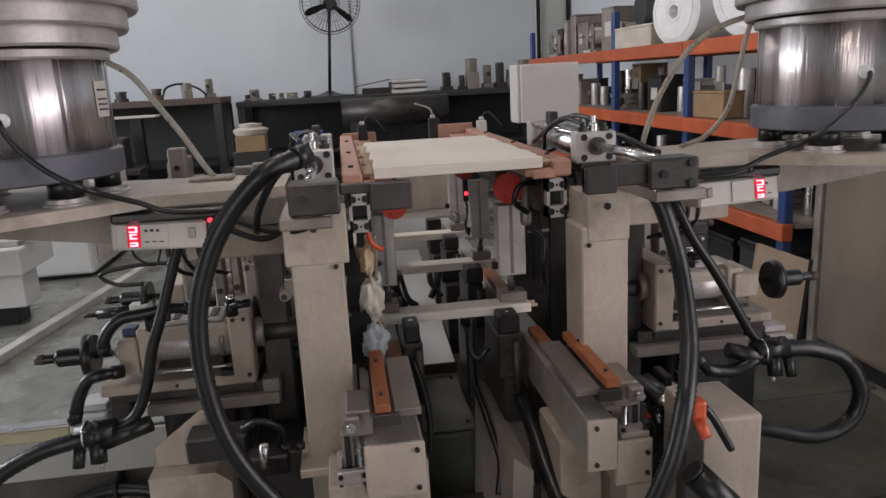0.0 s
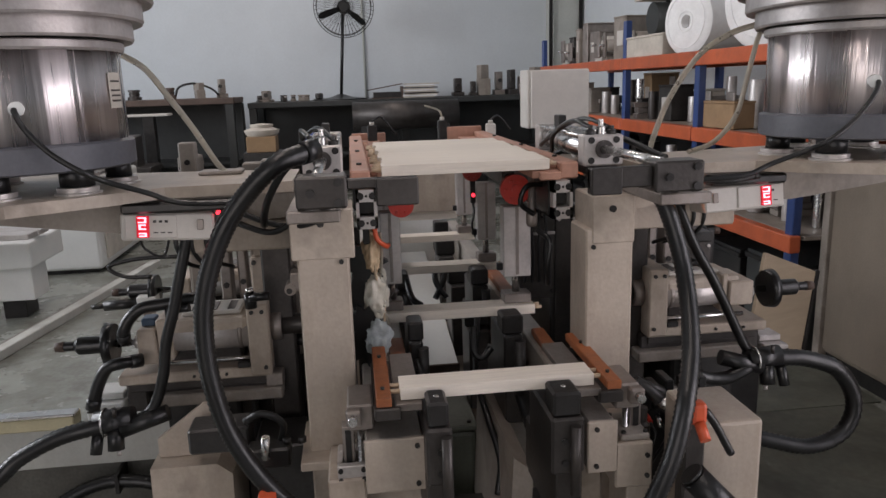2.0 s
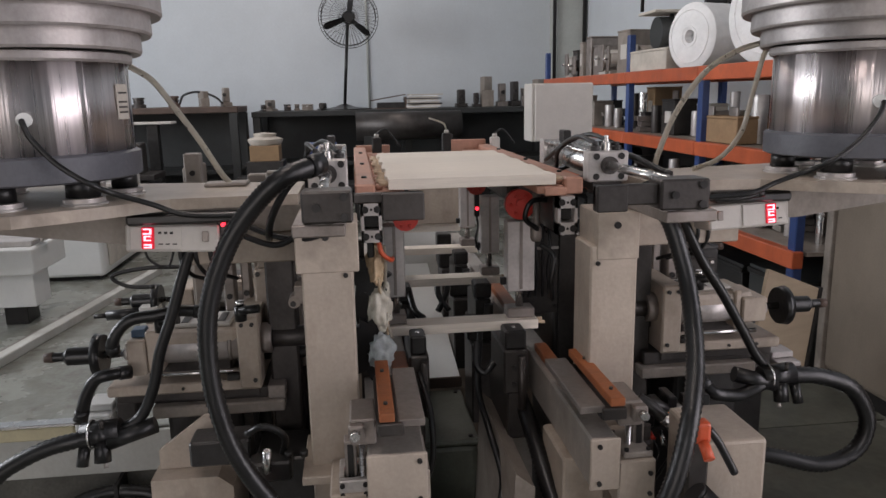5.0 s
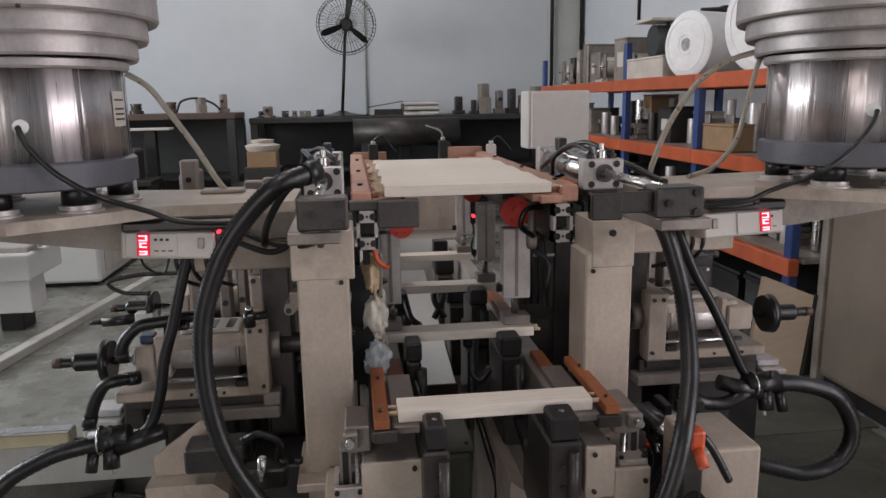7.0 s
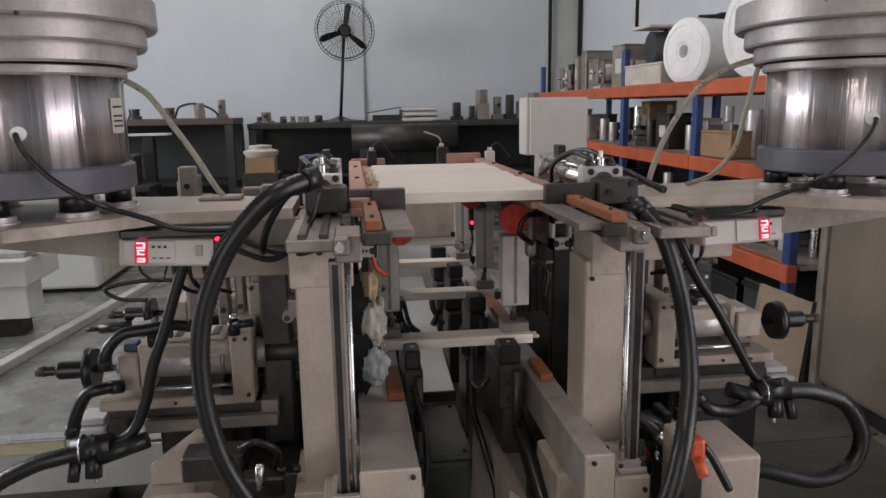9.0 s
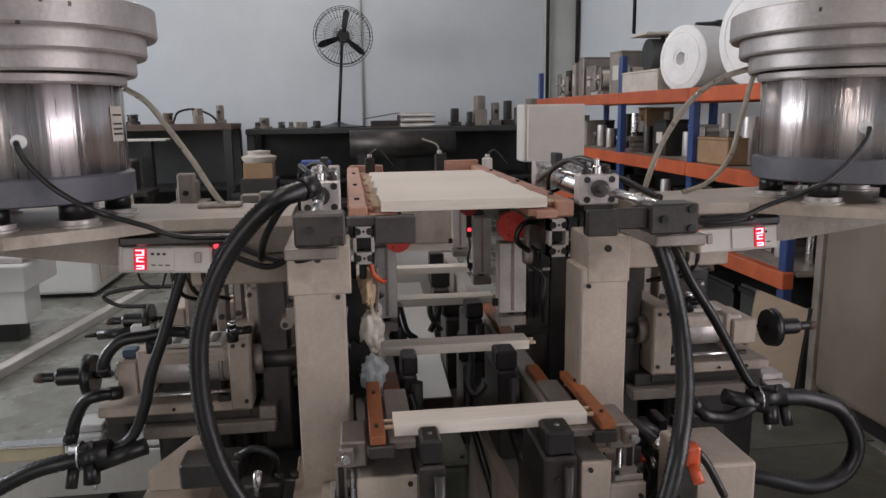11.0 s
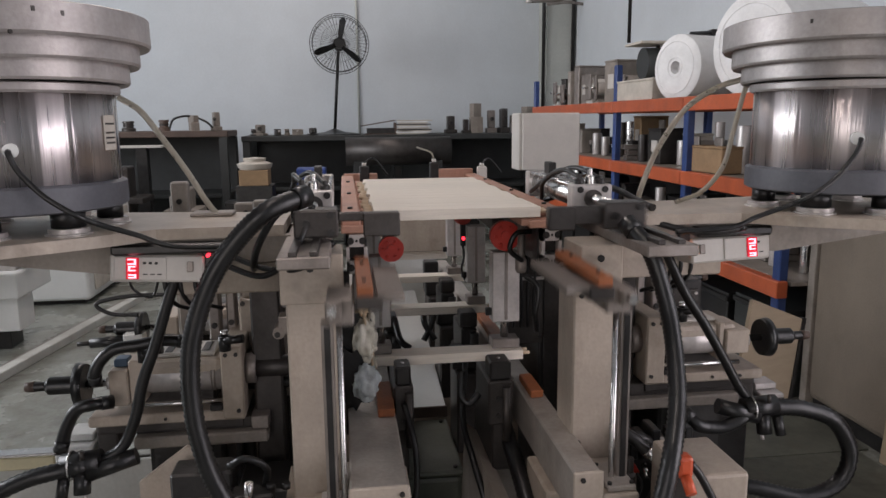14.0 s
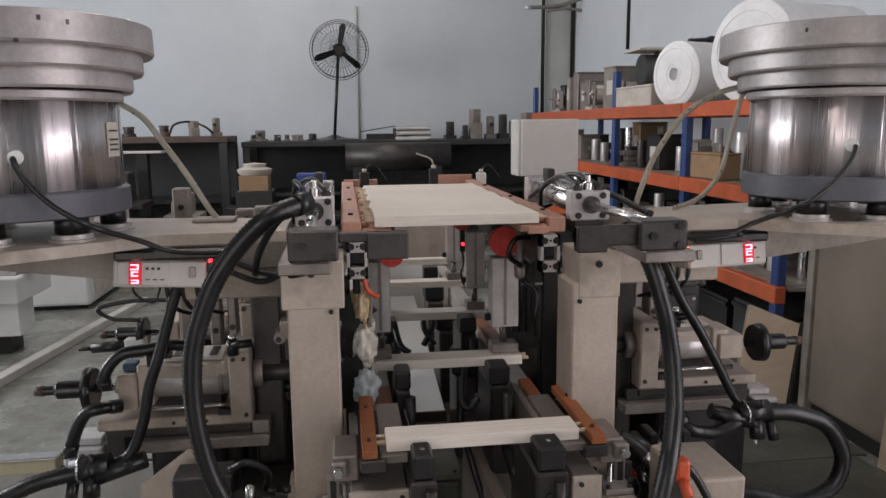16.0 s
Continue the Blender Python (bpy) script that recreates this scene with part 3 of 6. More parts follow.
while x < -1.4:
    w = rng.uniform(0.08, 0.25)
    bench_item(x, 6.7 + rng.uniform(-.1, .1), 1.10, w, 0.18, rng.uniform(0.05, 0.2), rng.choice([GUN, STEEL, BROWN, GREYP]), "tool_box", "dark toolbox or part lying on the bench", "tool box", rng.uniform(-20, 20))
    x += w + rng.uniform(0.02, 0.2)
x = -1.2
while x < -0.45:
    w = rng.uniform(0.05, 0.14)
    bench_item(x, 7.3, 1.03, w, 0.15, rng.uniform(0.06, 0.15), rng.choice([ALU, GREYP, STEEL]), "metal_block", "small grey metal part on the bench", "metal block", rng.uniform(-20, 20))
    x += w + rng.uniform(0.01, 0.08)
single("cable_loop", hose(B(), [(-1.95, 6.6, 1.13), (-1.9, 6.6, 1.22), (-1.75, 6.6, 1.25), (-1.6, 6.6, 1.2), (-1.52, 6.6, 1.13)], 0.012, seg=6), RUBBER, (-1.95, 6.6, 1.12), "black cable loop lying on the bench", "cable")
crate = thing("cream_crate", (-0.93, 5.2, 0), "brown carton with a white bag on a dark stand", "crate")
part("crate_body", box(B(), -1.07, -0.83, 5.0, 5.25, 0.66, 0.79, 0.006), CARD, crate)
part("crate_stand", box(B(), -1.1, -0.8, 4.98, 5.28, 0.0, 0.659, 0.004), GUN, crate)
part("bag", lathe(B(), (-0.95, 5.12, 0.79), [(0.12, 0), (0.14, 0.02), (0.15, 0.05), (0.09, 0.07), (0.10, 0.095), (0.04, 0.10), (0.0, 0.105)], 9), PAPER, crate, "crumpled pale bag")
single("blue_bin", box(B(), -0.62, -0.36, 5.3, 5.5, 0, 0.78, 0.015), BLUEP, (-0.5, 5.4, 0), "blue plastic bin beside the bench", "bin")
for (x, y, w, h, mt) in ((-2.15, 5.4, 0.5, 0.82, STEEL), (-1.62, 5.5, 0.3, 0.62, GREYP), (-2.7, 5.8, 0.5, 0.95, GUN), (-1.25, 5.9, 0.3, 0.45, GUN), (-0.05, 5.9, 0.7, 0.5, GUN), (0.9, 6.0, 0.9, 0.55, GUN)):
    mc = thing("bench_machine", (x, y, 0), "dark small bench machine with a worktable", "machine", "machines before the benches")
    part("column", box(B(), x - w / 4, x + w / 4, y - 0.12, y + 0.12, 0, h, 0.02), mt, mc)
    part("worktable", box(B(), x - w / 2, x + w / 2, y - 0.2, y + 0.2, h * 0.62, h * 0.62 + 0.05, 0.008), mt, mc)
    part("head", cyl(B(), (x, y - 0.16, h - 0.08), (x, y + 0.16, h - 0.08), 0.07, seg=16), mt, mc)
ledge = thing("wall_ledge", (-2.2, 5.95, 0), "white-edged metal ledge on a dark stand", "stand")
part("ledge_plate", box(B(), -2.27, -1.86, 5.8, 6.0, 0.96, 0.98, 0.003), WHITEP, ledge)
part("stand_post", box(B(), -2.1, -2.0, 5.85, 5.95, 0, 0.96, 0.004), GUN, ledge)

# ---------- far machines and things on the floor ----------
fm = thing("far_machine", (-2.6, 4.2, 0), "white sheet-metal machine housing on the floor", "machine")
part("housing", box(B(), -3.6, -1.9, 3.75, 4.8, 0.03, 0.62, 0.02), FARWHITE, fm)
part("plinth", box(B(), -3.55, -1.95, 3.8, 4.75, 0, 0.03, 0), GUN, fm)
part("side_door", box(B(), -1.9, -1.885, 3.85, 4.7, 0.08, 0.56, 0.004), PAPER, fm)
part("table_top", box(B(), -3.7, -1.95, 3.7, 4.7, 0.64, 0.70, 0.01), ALU, fm)
fm2 = thing("low_table_machine", (-2.5, 2.7, 0), "low white machine table with aluminium slides", "machine")
part("bed", box(B(), -3.2, -1.92, 2.75, 3.2, 0.28, 0.42, 0.01), FARWHITE, fm2)
part("slide", box(B(), -3.2, -1.86, 2.62, 2.74, 0.46, 0.49, 0.004), ALU, fm2)
part("slide", box(B(), -3.2, -1.9, 2.86, 2.98, 0.44, 0.47, 0.004), ALU, fm2)
part("end_block", box(B(), -2.35, -1.94, 2.78, 2.98, 0.10, 0.279, 0.006), FARWHITE, fm2)
for lx in (-3.1, -2.06):
    part("leg", box(B(), lx - 0.06, lx + 0.06, 2.8, 2.95, 0, 0.0995 if lx > -3 else 0.28, 0.004), GUN, fm2)
rail = thing("floor_rail", (-1.7, 2.9, 0), "long aluminium profile lying on the floor", "rail")
part("profile", box(B(), -0.03, 0.03, -0.95, 0.95, 0, 0.045, 0.004), LPANEL, None)
o = bpy.data.objects["profile"]
o.parent = rail
rail.matrix_basis = pose(-1.74, 2.95, 0, 0, 0, -9)
bm = B()
box(bm, -0.09, -0.06, -0.95, 0.95, 0, 0.02, 0.002)
ob = part("flange", bm, ALUD, None)
ob.parent = rail
sill = thing("pale_strip", (-1.2, 0.55, 0.5), "pale yellow board edge on the machine bed", "board")
part("board", box(B(), -1.9, -0.885, 0.42, 0.47, 0.405, 0.4375, 0.003), PALEY, sill)
part("metal_edge", box(B(), -1.9, -0.88, 0.415, 0.45, 0.438, 0.446, 0.002), CHROME, sill)
for bx in (-1.85, -1.3):
    part("bracket", box(B(), bx, bx + 0.04, 0.43, 0.46, 0.0, 0.405, 0.004), GREYP, sill)

part("front_panel", box(B(), -1.9, -0.56, 0.440, 0.452, 0.30, 0.404, 0.002), LPANEL, sill)
part("kick_panel", box(B(), -1.9, -0.60, 0.47, 0.48, 0.0, 0.40, 0.002), KICK, sill)
lh = thing("corrugated_hose", (-0.9, 0.40, 0.0), "black corrugated hose lying below the grey panel", "hose", "hoses and cables")
part("tubing", hose(B(), [(-0.99, 0.36, 0.21), (-0.93, 0.38, 0.235), (-0.87, 0.40, 0.26), (-0.80, 0.415, 0.265), (-0.70, 0.415, 0.24), (-0.62, 0.415, 0.15)], 0.017, 0.008, seg=14), RUBBER, lh)
part("strap", box(B(), -0.805, -0.795, 0.395, 0.4695, 0.24, 0.29, 0.001), GUN, lh)

# big grey panel and leaning plywood behind the machine
panel = thing("control_cabinet", (1.9, 0.6, 0), "long brown-grey sheet metal cabinet beside the rack", "cabinet")
part("cabinet_body", box(B(), 1.66, 2.1, -0.6, 1.36, 0.06, 0.86, 0.008), PANEL, panel)
part("side_panel", box(B(), 1.65, 1.659, 0.35, 1.35, 0.08, 0.85, 0.003), PANEL, panel)
part("side_panel", box(B(), 1.65, 1.659, -0.6, 0.345, 0.08, 0.85, 0.003), PANEL, panel)
part("edge_post", box(B(), 1.64, 1.68, 1.36, 1.40, 0.0, 0.88, 0.003), GREYP, panel)
part("plinth", box(B(), 1.67, 2.08, -0.58, 1.35, 0.0, 0.06, 0.0), GUN, panel)
# dark sheets added to darken the floor beside the cabinet
fs = thing("floor_sheet", (1.2, 0.6, 0), "worn dark green sheets added to darken the floor on the right", "floor sheet")
for ya, yb in ((-0.6, 0.36), (0.365, 0.98), (0.985, 1.6)):
    part("sheet", box(B(), 0.70, 1.60 if ya < 0.9 else 1.645, ya, yb, 0.001, 0.006, 0.001), FLOORD, fs)
lb = thing("leaning_board", (1.61, 0.7, 0), "pale yellow chipboard leaning against the cabinet", "board")
part("board_sheet", box(B(), 1.605, 1.623, 0.45, 0.885, 0.007, 0.36, 0.002, Matrix.Translation((1.61, 0, 0)) @ pose(0, 0, 0, 0, 4) @ Matrix.Translation((-1.61, 0, 0))), PLY, lb)
ply = thing("plywood_offcut", (1.0, 0.62, 0.3), "square plywood offcut leaning in a slot", "board")
mm = Matrix.Translation((1.0, 0.62, 0.53)) @ pose(0, 0, 0, -12, 22, 14)
part("ply_sheet", box(B(), -0.105, 0.105, -0.006, 0.006, -0.13, 0.12, 0.001, mm), PLY, ply)
part("dark_edge", box(B(), 0.106, 0.118, -0.01, 0.01, -0.13, 0.125, 0.001, mm), GUN, ply)
part("stand", box(B(), 0.86, 0.96, 0.64, 0.68, 0.0, 0.42, 0.004), GUN, ply)
eb = thing("junction_box", (0.6, 1.62, 0), "grey steel junction box on a post", "junction box")
part("enclosure", box(B(), 0.489, 0.738, 1.6, 1.72, 0.989, 1.214, 0.004), WHITEP, eb)
part("cover", box(B(), 0.503, 0.7356, 1.588, 1.599, 0.990, 1.211, 0.003), WHITEP, eb)
part("post", box(B(), 0.58, 0.63, 1.64, 1.69, 0.0, 0.989, 0.003), GREYP, eb)

# ---------- the machine: top track ----------
track = thing("upper_track", (0, 0.4, 0.93), "upper slat track of aluminium profiles and salmon guide bars", "conveyor track")
for s in (-1, 1):
    off = 0.004 if s > 0 else 0
    bx0, bx1 = (-0.207, -0.172) if s < 0 else (0.166, 0.199)
    part("guide_bar", box(B(), bx0, bx1, 0.0, 0.95, 1.0, 1.03, 0.003), SALMON, track, "salmon-coloured bakelite guide bar")
    part("lower_guide", box(B(), -0.171 if s < 0 else 0.115, -0.12 if s < 0 else 0.165, 0.004, 0.93, 1.002, 1.016, 0.002), SALMON, track)
    cx = -0.181 if s < 0 else 0.165
    # slotted aluminium profile with its open end
    prof = B()
    w, h = 0.036, 0.068
    z0, z1 = 0.931, 0.999
    for (a, b, c, d) in ((-w / 2, -w / 2 + 0.0055, z0, z1), (w / 2 - 0.0055, w / 2, z0, z1), (-w / 2, w / 2, z0, z0 + 0.021), (-w / 2, w / 2, z1 - 0.021, z1)):
        box(prof, cx + a, cx + b, -0.02, 0.93, c, d, 0)
    part("aluminium_profile", prof, ALU, track)
    # dark plate and discs stand in for the shade inside the profile's hollows
    part("core_shadow_plate", box(B(), cx - 0.0125, cx + 0.0125, 0.0, 0.004, z0 + 0.024, z1 - 0.024, 0), GUN, track)
    for zz in (z0 + 0.0105, z1 - 0.0105):
        for q in (-1, 1):
            part("profile_hole", cyl(B(), (cx + q * 0.0105, -0.0208, zz), (cx + q * 0.0105, -0.0195, zz), 0.0062, seg=16), GUN, track)
        part("profile_hole", cyl(B(), (cx, -0.0208, zz), (cx, -0.0195, zz), 0.0024, seg=10), GUN, track)
    part("end_block", box(B(), bx0, bx0 + (0.09 if s < 0 else -0.04), -0.012, -0.001, 1.0, 1.014, 0.002), SALMON, track)
    for k in range(15):
        # notches for the dowels
        yy = 0.02 + k * 0.05
        part("notch_tooth", box(B(), s * 0.1715 if s < 0 else 0.1485, -0.158 if s < 0 else 0.1655, yy, yy + 0.022, 1.0165, 1.026, 0.003), SALMON, track)
    bolts(track, [((bx0 + bx1) / 2, yy, 1.03) for yy in (0.10, 0.38, 0.7)], 0.005, (0, 0, 1))
part("end_plate", box(B(), 0.06, 0.19, 0.94, 0.96, 0.99, 1.045, 0.002), SALMON, track)
part("end_plate", box(B(), -0.2, -0.1, 0.94, 0.96, 0.99, 1.035, 0.002), SALMON, track)

# small sensors standing on the far end of the track
for (x, y, h) in ((-0.14, 0.9, 0.03), (0.072, 0.95, 0.035), (0.214, 0.92, 0.022)):
    s_ = thing("sensor", (x, y, 1.03), "small dark sensor block with a wire", "sensor", "sensors on the track")
    part("sensor_body", box(B(), x - 0.014, x + 0.014, y - 0.012, y + 0.012, 1.0, 1.03 + h, 0.003), GUN if x < 0.15 else WHITEP, s_)
    part("sensor_cap", cyl(B(), (x, y, 1.03 + h), (x, y, 1.04 + h), 0.007, seg=10), WHITEP, s_)
    part("wire", hose(B(), [(x, y, 1.04 + h), (x - 0.01, y, 1.06 + h), (x - 0.05, y + 0.02, 1.075 + h)] if 0 < x < 0.1 else [(x, y, 1.04 + h), (x + 0.03, y + 0.03, 1.05 + h), (x + 0.07, y + 0.05, 1.03)], 0.003, seg=6), TUBE if 0 < x < 0.1 else RUBBER, s_)

# posts and cross bars under the track
frame_ = thing("track_stand", (0, 0.5, 0.66), "aluminium clamp posts hanging under the track", "stand")
press_feet = []
for y, (l0, l1), (r0, r1), zb in ((0.155, (-0.156, -0.116), (0.089, 0.145), 0.732), (0.52, (-0.15, -0.115), (0.098, 0.145), 0.732), (0.89, (-0.15, -0.115), (0.10, 0.145), 0.732)):
    for a, b in ((l0, l1), (r0, r1)):
        post = B()
        box(post, a, b, y - 0.018, y + 0.018, zb + 0.055, 0.931, 0.002)
        part("post", post, ALU, frame_)
        part("post_groove", box(B(), (a + b) / 2 - 0.003, (a + b) / 2 + 0.003, y - 0.0195, y - 0.018, zb + 0.06, 0.93, 0), ALUD, frame_)
        foot = part("press_foot", box(B(), a, b, y - 0.02, y + 0.02, zb, zb + 0.02, 0.002), ALUD, frame_)
        part("piston_rod", cyl(B(), ((a + b) / 2, y, zb + 0.019), ((a + b) / 2, y, zb + 0.11), 0.008, seg=12), CHROME, foot)
        press_feet.append(foot)
    part("air_fitting", box(B(), r0 - 0.012, r0, y - 0.01, y + 0.0, 0.80, 0.815, 0.001), BLACK, frame_)
for (x, y, r, kz) in ((0.106, 0.11, 0.029, 0.97), (-0.116, 0.09, 0.024, 0.955), (0.082, 0.48, 0.024, 0.965), (-0.10, 0.5, 0.022, 0.96)):
    k = thing("red_roller_knob", (x, y, kz), "red plastic round knob under the track", "knob", "red knobs")
    bm = B()
    cyl(bm, (x, y - 0.014, kz), (x, y + 0.014, kz), r, r * 0.94, 24)
    part("knob_disc", bm, RED, k)
    part("knob_hub", cyl(B(), (x, y - 0.02, kz + 0.002), (x, y - 0.014, kz + 0.002), r * 0.3, seg=14), RED, k)
    for q in range(6):
        a = radians(60 * q)
        part("knob_rib", box(B(), x + r * 0.65 * math.cos(a) - 0.003, x + r * 0.65 * math.cos(a) + 0.003, y - 0.0175, y - 0.0135, kz + r * 0.65 * math.sin(a) - 0.003, kz + r * 0.65 * math.sin(a) + 0.003, 0.001), RED, k)
    part("knob_stem", cyl(B(), (x, y + 0.014, kz), (x, y + 0.06, 0.985), 0.008, seg=10), STEEL, k)
    part("mounting_lug", box(B(), x - 0.012, x + 0.012, y + 0.055, y + 0.07, kz, 1.004, 0.001), STEEL, k)
sl = thing("reed_sensor", (0.086, 0.48, 0.9), "slim black reed sensor with two red lights", "sensor")
part("sensor_strip", box(B(), 0.080, 0.092, 0.483, 0.4985, 0.885, 0.965, 0.001), BLACK, sl)
for zz in (0.951, 0.905):
    part("pilot_light", cyl(B(), (0.086, 0.4785, zz), (0.086, 0.4835, zz), 0.0045, seg=10), LEDRED, sl, "lit red pilot light")
part("sensor_wire", hose(B(), [(0.086, 0.49, 0.885), (0.088, 0.485, 0.86), (0.082, 0.485, 0.83), (0.09, 0.49, 0.80)], 0.003, seg=6), RUBBER, sl)
# air fittings and tubes beside the right profile
av = thing("air_valve", (0.13, 0.06, 0.93), "small chrome air valve with black tubing", "valve")
part("valve_body", lathe(B(), (0.128, 0.06, 0.905), [(0.008, 0), (0.011, 0.006), (0.011, 0.024), (0.007, 0.03), (0.007, 0.095)], 14), ALUD, av)
part("air_tube", hose(B(), [(0.128, 0.05, 0.93), (0.1, 0.03, 0.955), (0.112, 0.03, 0.985), (0.15, 0.05, 0.985)], 0.005, seg=8), RUBBER, av)
part("air_tube", hose(B(), [(0.135, 0.05, 0.90), (0.155, 0.03, 0.88), (0.15, 0.03, 0.83), (0.16, 0.06, 0.79)], 0.0055, seg=8), RUBBER, av)
wires = thing("wire_bundle", (-0.17, 0.1, 0.93), "orange and black wires hanging below the profile", "wires")
part("orange_wire", hose(B(), [(-0.17, -0.005, 0.93), (-0.165, -0.01, 0.91), (-0.15, 0.0, 0.895), (-0.145, 0.03, 0.89)], 0.0045, seg=8), ORANGE, wires, "orange air tube")
part("pale_wire", hose(B(), [(-0.16, 0.0, 0.92), (-0.158, 0.02, 0.87), (-0.165, 0.03, 0.80), (-0.15, 0.03, 0.74)], 0.003, seg=6), TUBE, wires)
part("pale_wire", hose(B(), [(-0.168, 0.0, 0.92), (-0.172, 0.02, 0.85), (-0.158, 0.03, 0.78), (-0.16, 0.03, 0.73)], 0.003, seg=6), DOWEL, wires)
part("dark_clip", box(B(), -0.19, -0.178, 0.0, 0.02, 0.90, 0.93, 0.002), GUN, wires)

# dark plate added to darken the right profile's inner side
part("side_cover", box(B(), 0.1435, 0.1465, 0.0, 0.93, 0.935, 0.996, 0.0005), GUN, track)
# crumpled film and rags beside the left beam
for (x, y, z0, z1, w, mt, lb) in ((-0.176, 0.03, 0.845, 0.922, 0.016, FOAMY, "yellowish foam strip taped to wires"), (-0.172, 0.045, 0.75, 0.848, 0.023, WRAP, "crumpled pale pink plastic film"), (-0.163, 0.05, 0.76, 0.80, 0.014, WRAP, "crumpled pale plastic film"), (-0.170, 0.03, 0.68, 0.752, 0.024, RAG, "white rag lying on the beam")):
    bm = bmesh.new()
    bmesh.ops.create_icosphere(bm, subdivisions=4, radius=1.0)
    for v in bm.verts:
        n_ = 1 + 0.34 * noise.noise(v.co * 2.6 + Vector((x * 50, 0, z0 * 9))) + 0.22 * abs(noise.noise(v.co * 5.5 + Vector((0, z0 * 30, 0)))) - 0.05
        v.co = Vector((x + v.co.x * w * n_, y + v.co.y * 0.03 * n_, (z0 + z1) / 2 + v.co.z * (z1 - z0) / 2 * n_))
    for fc in bm.faces:
        fc.smooth = True
    single("crumpled_wrap", bm, mt, (x, y, z0), lb, "wrapping", "wrappings")

# ---------- columns, caps and cylinders ----------
COLS = {-1: (-0.297, -0.215), 1: (0.176, 0.257)}
CAPS = {-1: (-0.297, -0.222), 1: (0.248, 0.328)}
HEADS = {-1: (-0.305, -0.205), 1: (0.186, 0.2585)}
for s in (-1, 1):
    side = "beside the slat lift"
    a, b = COLS[s]
    col = thing("lift_column", ((a + b) / 2, -0.07, 0.45), "cream painted steel column beside the slat lift", "column", "lift columns")
    part("column_body", box(B(), a, b, -0.12, -0.03, 0.2, 0.93, 0.003), CREAM, col)
    h0, h1 = HEADS[s]
    part("column_head", box(B(), h0, h1, -0.122, -0.022, 0.905, 0.985, 0.002), CREAM, col)
    part("foot_flange", box(B(), a - 0.015, b + 0.015, -0.16, 0.0, 0.56, 0.575, 0.002), CREAM, col)
    c0, c1 = CAPS[s]
    if s > 0:
        part("corbel", prism(B(), [(0.259, 0.955), (0.325, 0.968), (0.325, 0.9855), (0.259, 0.9855)], -0.1, 0.0), CREAM, col)
    part("cap_plate", box(B(), c0, c1, -0.245, 0.13, 0.986, 1.004, 0.002), ALUD, col)
    for q in (0.3, 0.7):
        part("slide_rail", box(B(), c0 + (c1 - c0) * q - 0.006, c0 + (c1 - c0) * q + 0.006, -0.24, 0.0, 1.004, 1.011, 0.001), STEEL, col)
    bolts(col, [(b - 0.012 if s < 0 else a + 0.012, -0.12, z) for z in (0.60, 0.64, 0.9)], 0.004)
    bolts(col, [((a + b) / 2, -0.13, 0.965)], 0.006)
    # push cylinder behind the pusher
    x0, x1 = (-0.286, -0.218) if s < 0 else (0.208, 0.282)
    xm = (x0 + x1) / 2
    pc = thing("push_cylinder", (xm, 0.15, 1.004), "pneumatic cylinder with square aluminium end block", "pneumatic cylinder", "push cylinders")
    part("end_block", box(B(), x0, x1, 0.0, 0.035, 1.02, 1.075, 0.003), ALU, pc)
    part("barrel", cyl(B(), (xm, 0.03, 1.05), (xm, 0.34, 1.05), 0.025, seg=24), CHROME if s > 0 else ALUD, pc)
    part("rear_block", box(B(), x0 + 0.004, x1 - 0.004, 0.34, 0.37, 1.02, 1.077, 0.003), ALU, pc)
    part("gland", cyl(B(), (xm, -0.008, 1.05), (xm, 0.0, 1.05), 0.016, seg=18), STEEL, pc)
    part("saddle", box(B(), x0 + 0.01, x1 - 0.01, 0.005, 0.12, 1.004, 1.02, 0.001), STEEL, pc)
    for q in (-1, 1):
        for zz in (1.03, 1.066):
            part("tie_bolt", cyl(B(), (xm + q * 0.023, -0.002, zz), (xm + q * 0.023, 0.0, zz), 0.006, seg=12), GUN, pc)
        part("tie_rod", cyl(B(), (xm + q * 0.026, 0.03, 1.072), (xm + q * 0.026, 0.34, 1.072), 0.004, seg=8), CHROME, pc)
    # fittings on top
    for q, hh in ((-0.02, 0.018), (0.0, 0.028), (0.02, 0.016)):
        part("fitting", lathe(B(), (xm + q, 0.018, 1.074), [(0.009, 0), (0.009, hh * 0.5), (0.005, hh * 0.6), (0.005, hh)], 10), GUN if q else CHROME, pc)
    part("air_tube", hose(B(), [(xm - 0.02, 0.02, 1.088), (xm - 0.035, 0.06, 1.098), (xm - 0.04, 0.13, 1.085), (xm - 0.05, 0.25, 1.04)], 0.0045, seg=8), RUBBER, pc)
    part("air_tube", hose(B(), [(xm + 0.02, 0.02, 1.085), (xm - 0.01, 0.09, 1.10), (xm - 0.045, 0.16, 1.07), (xm - 0.04, 0.2, 1.03)], 0.0045, seg=8), RUBBER, pc)
    part("sensor_clip", box(B(), xm - 0.008, xm + 0.008, 0.26, 0.3, 1.074, 1.10, 0.002), GUN, pc)

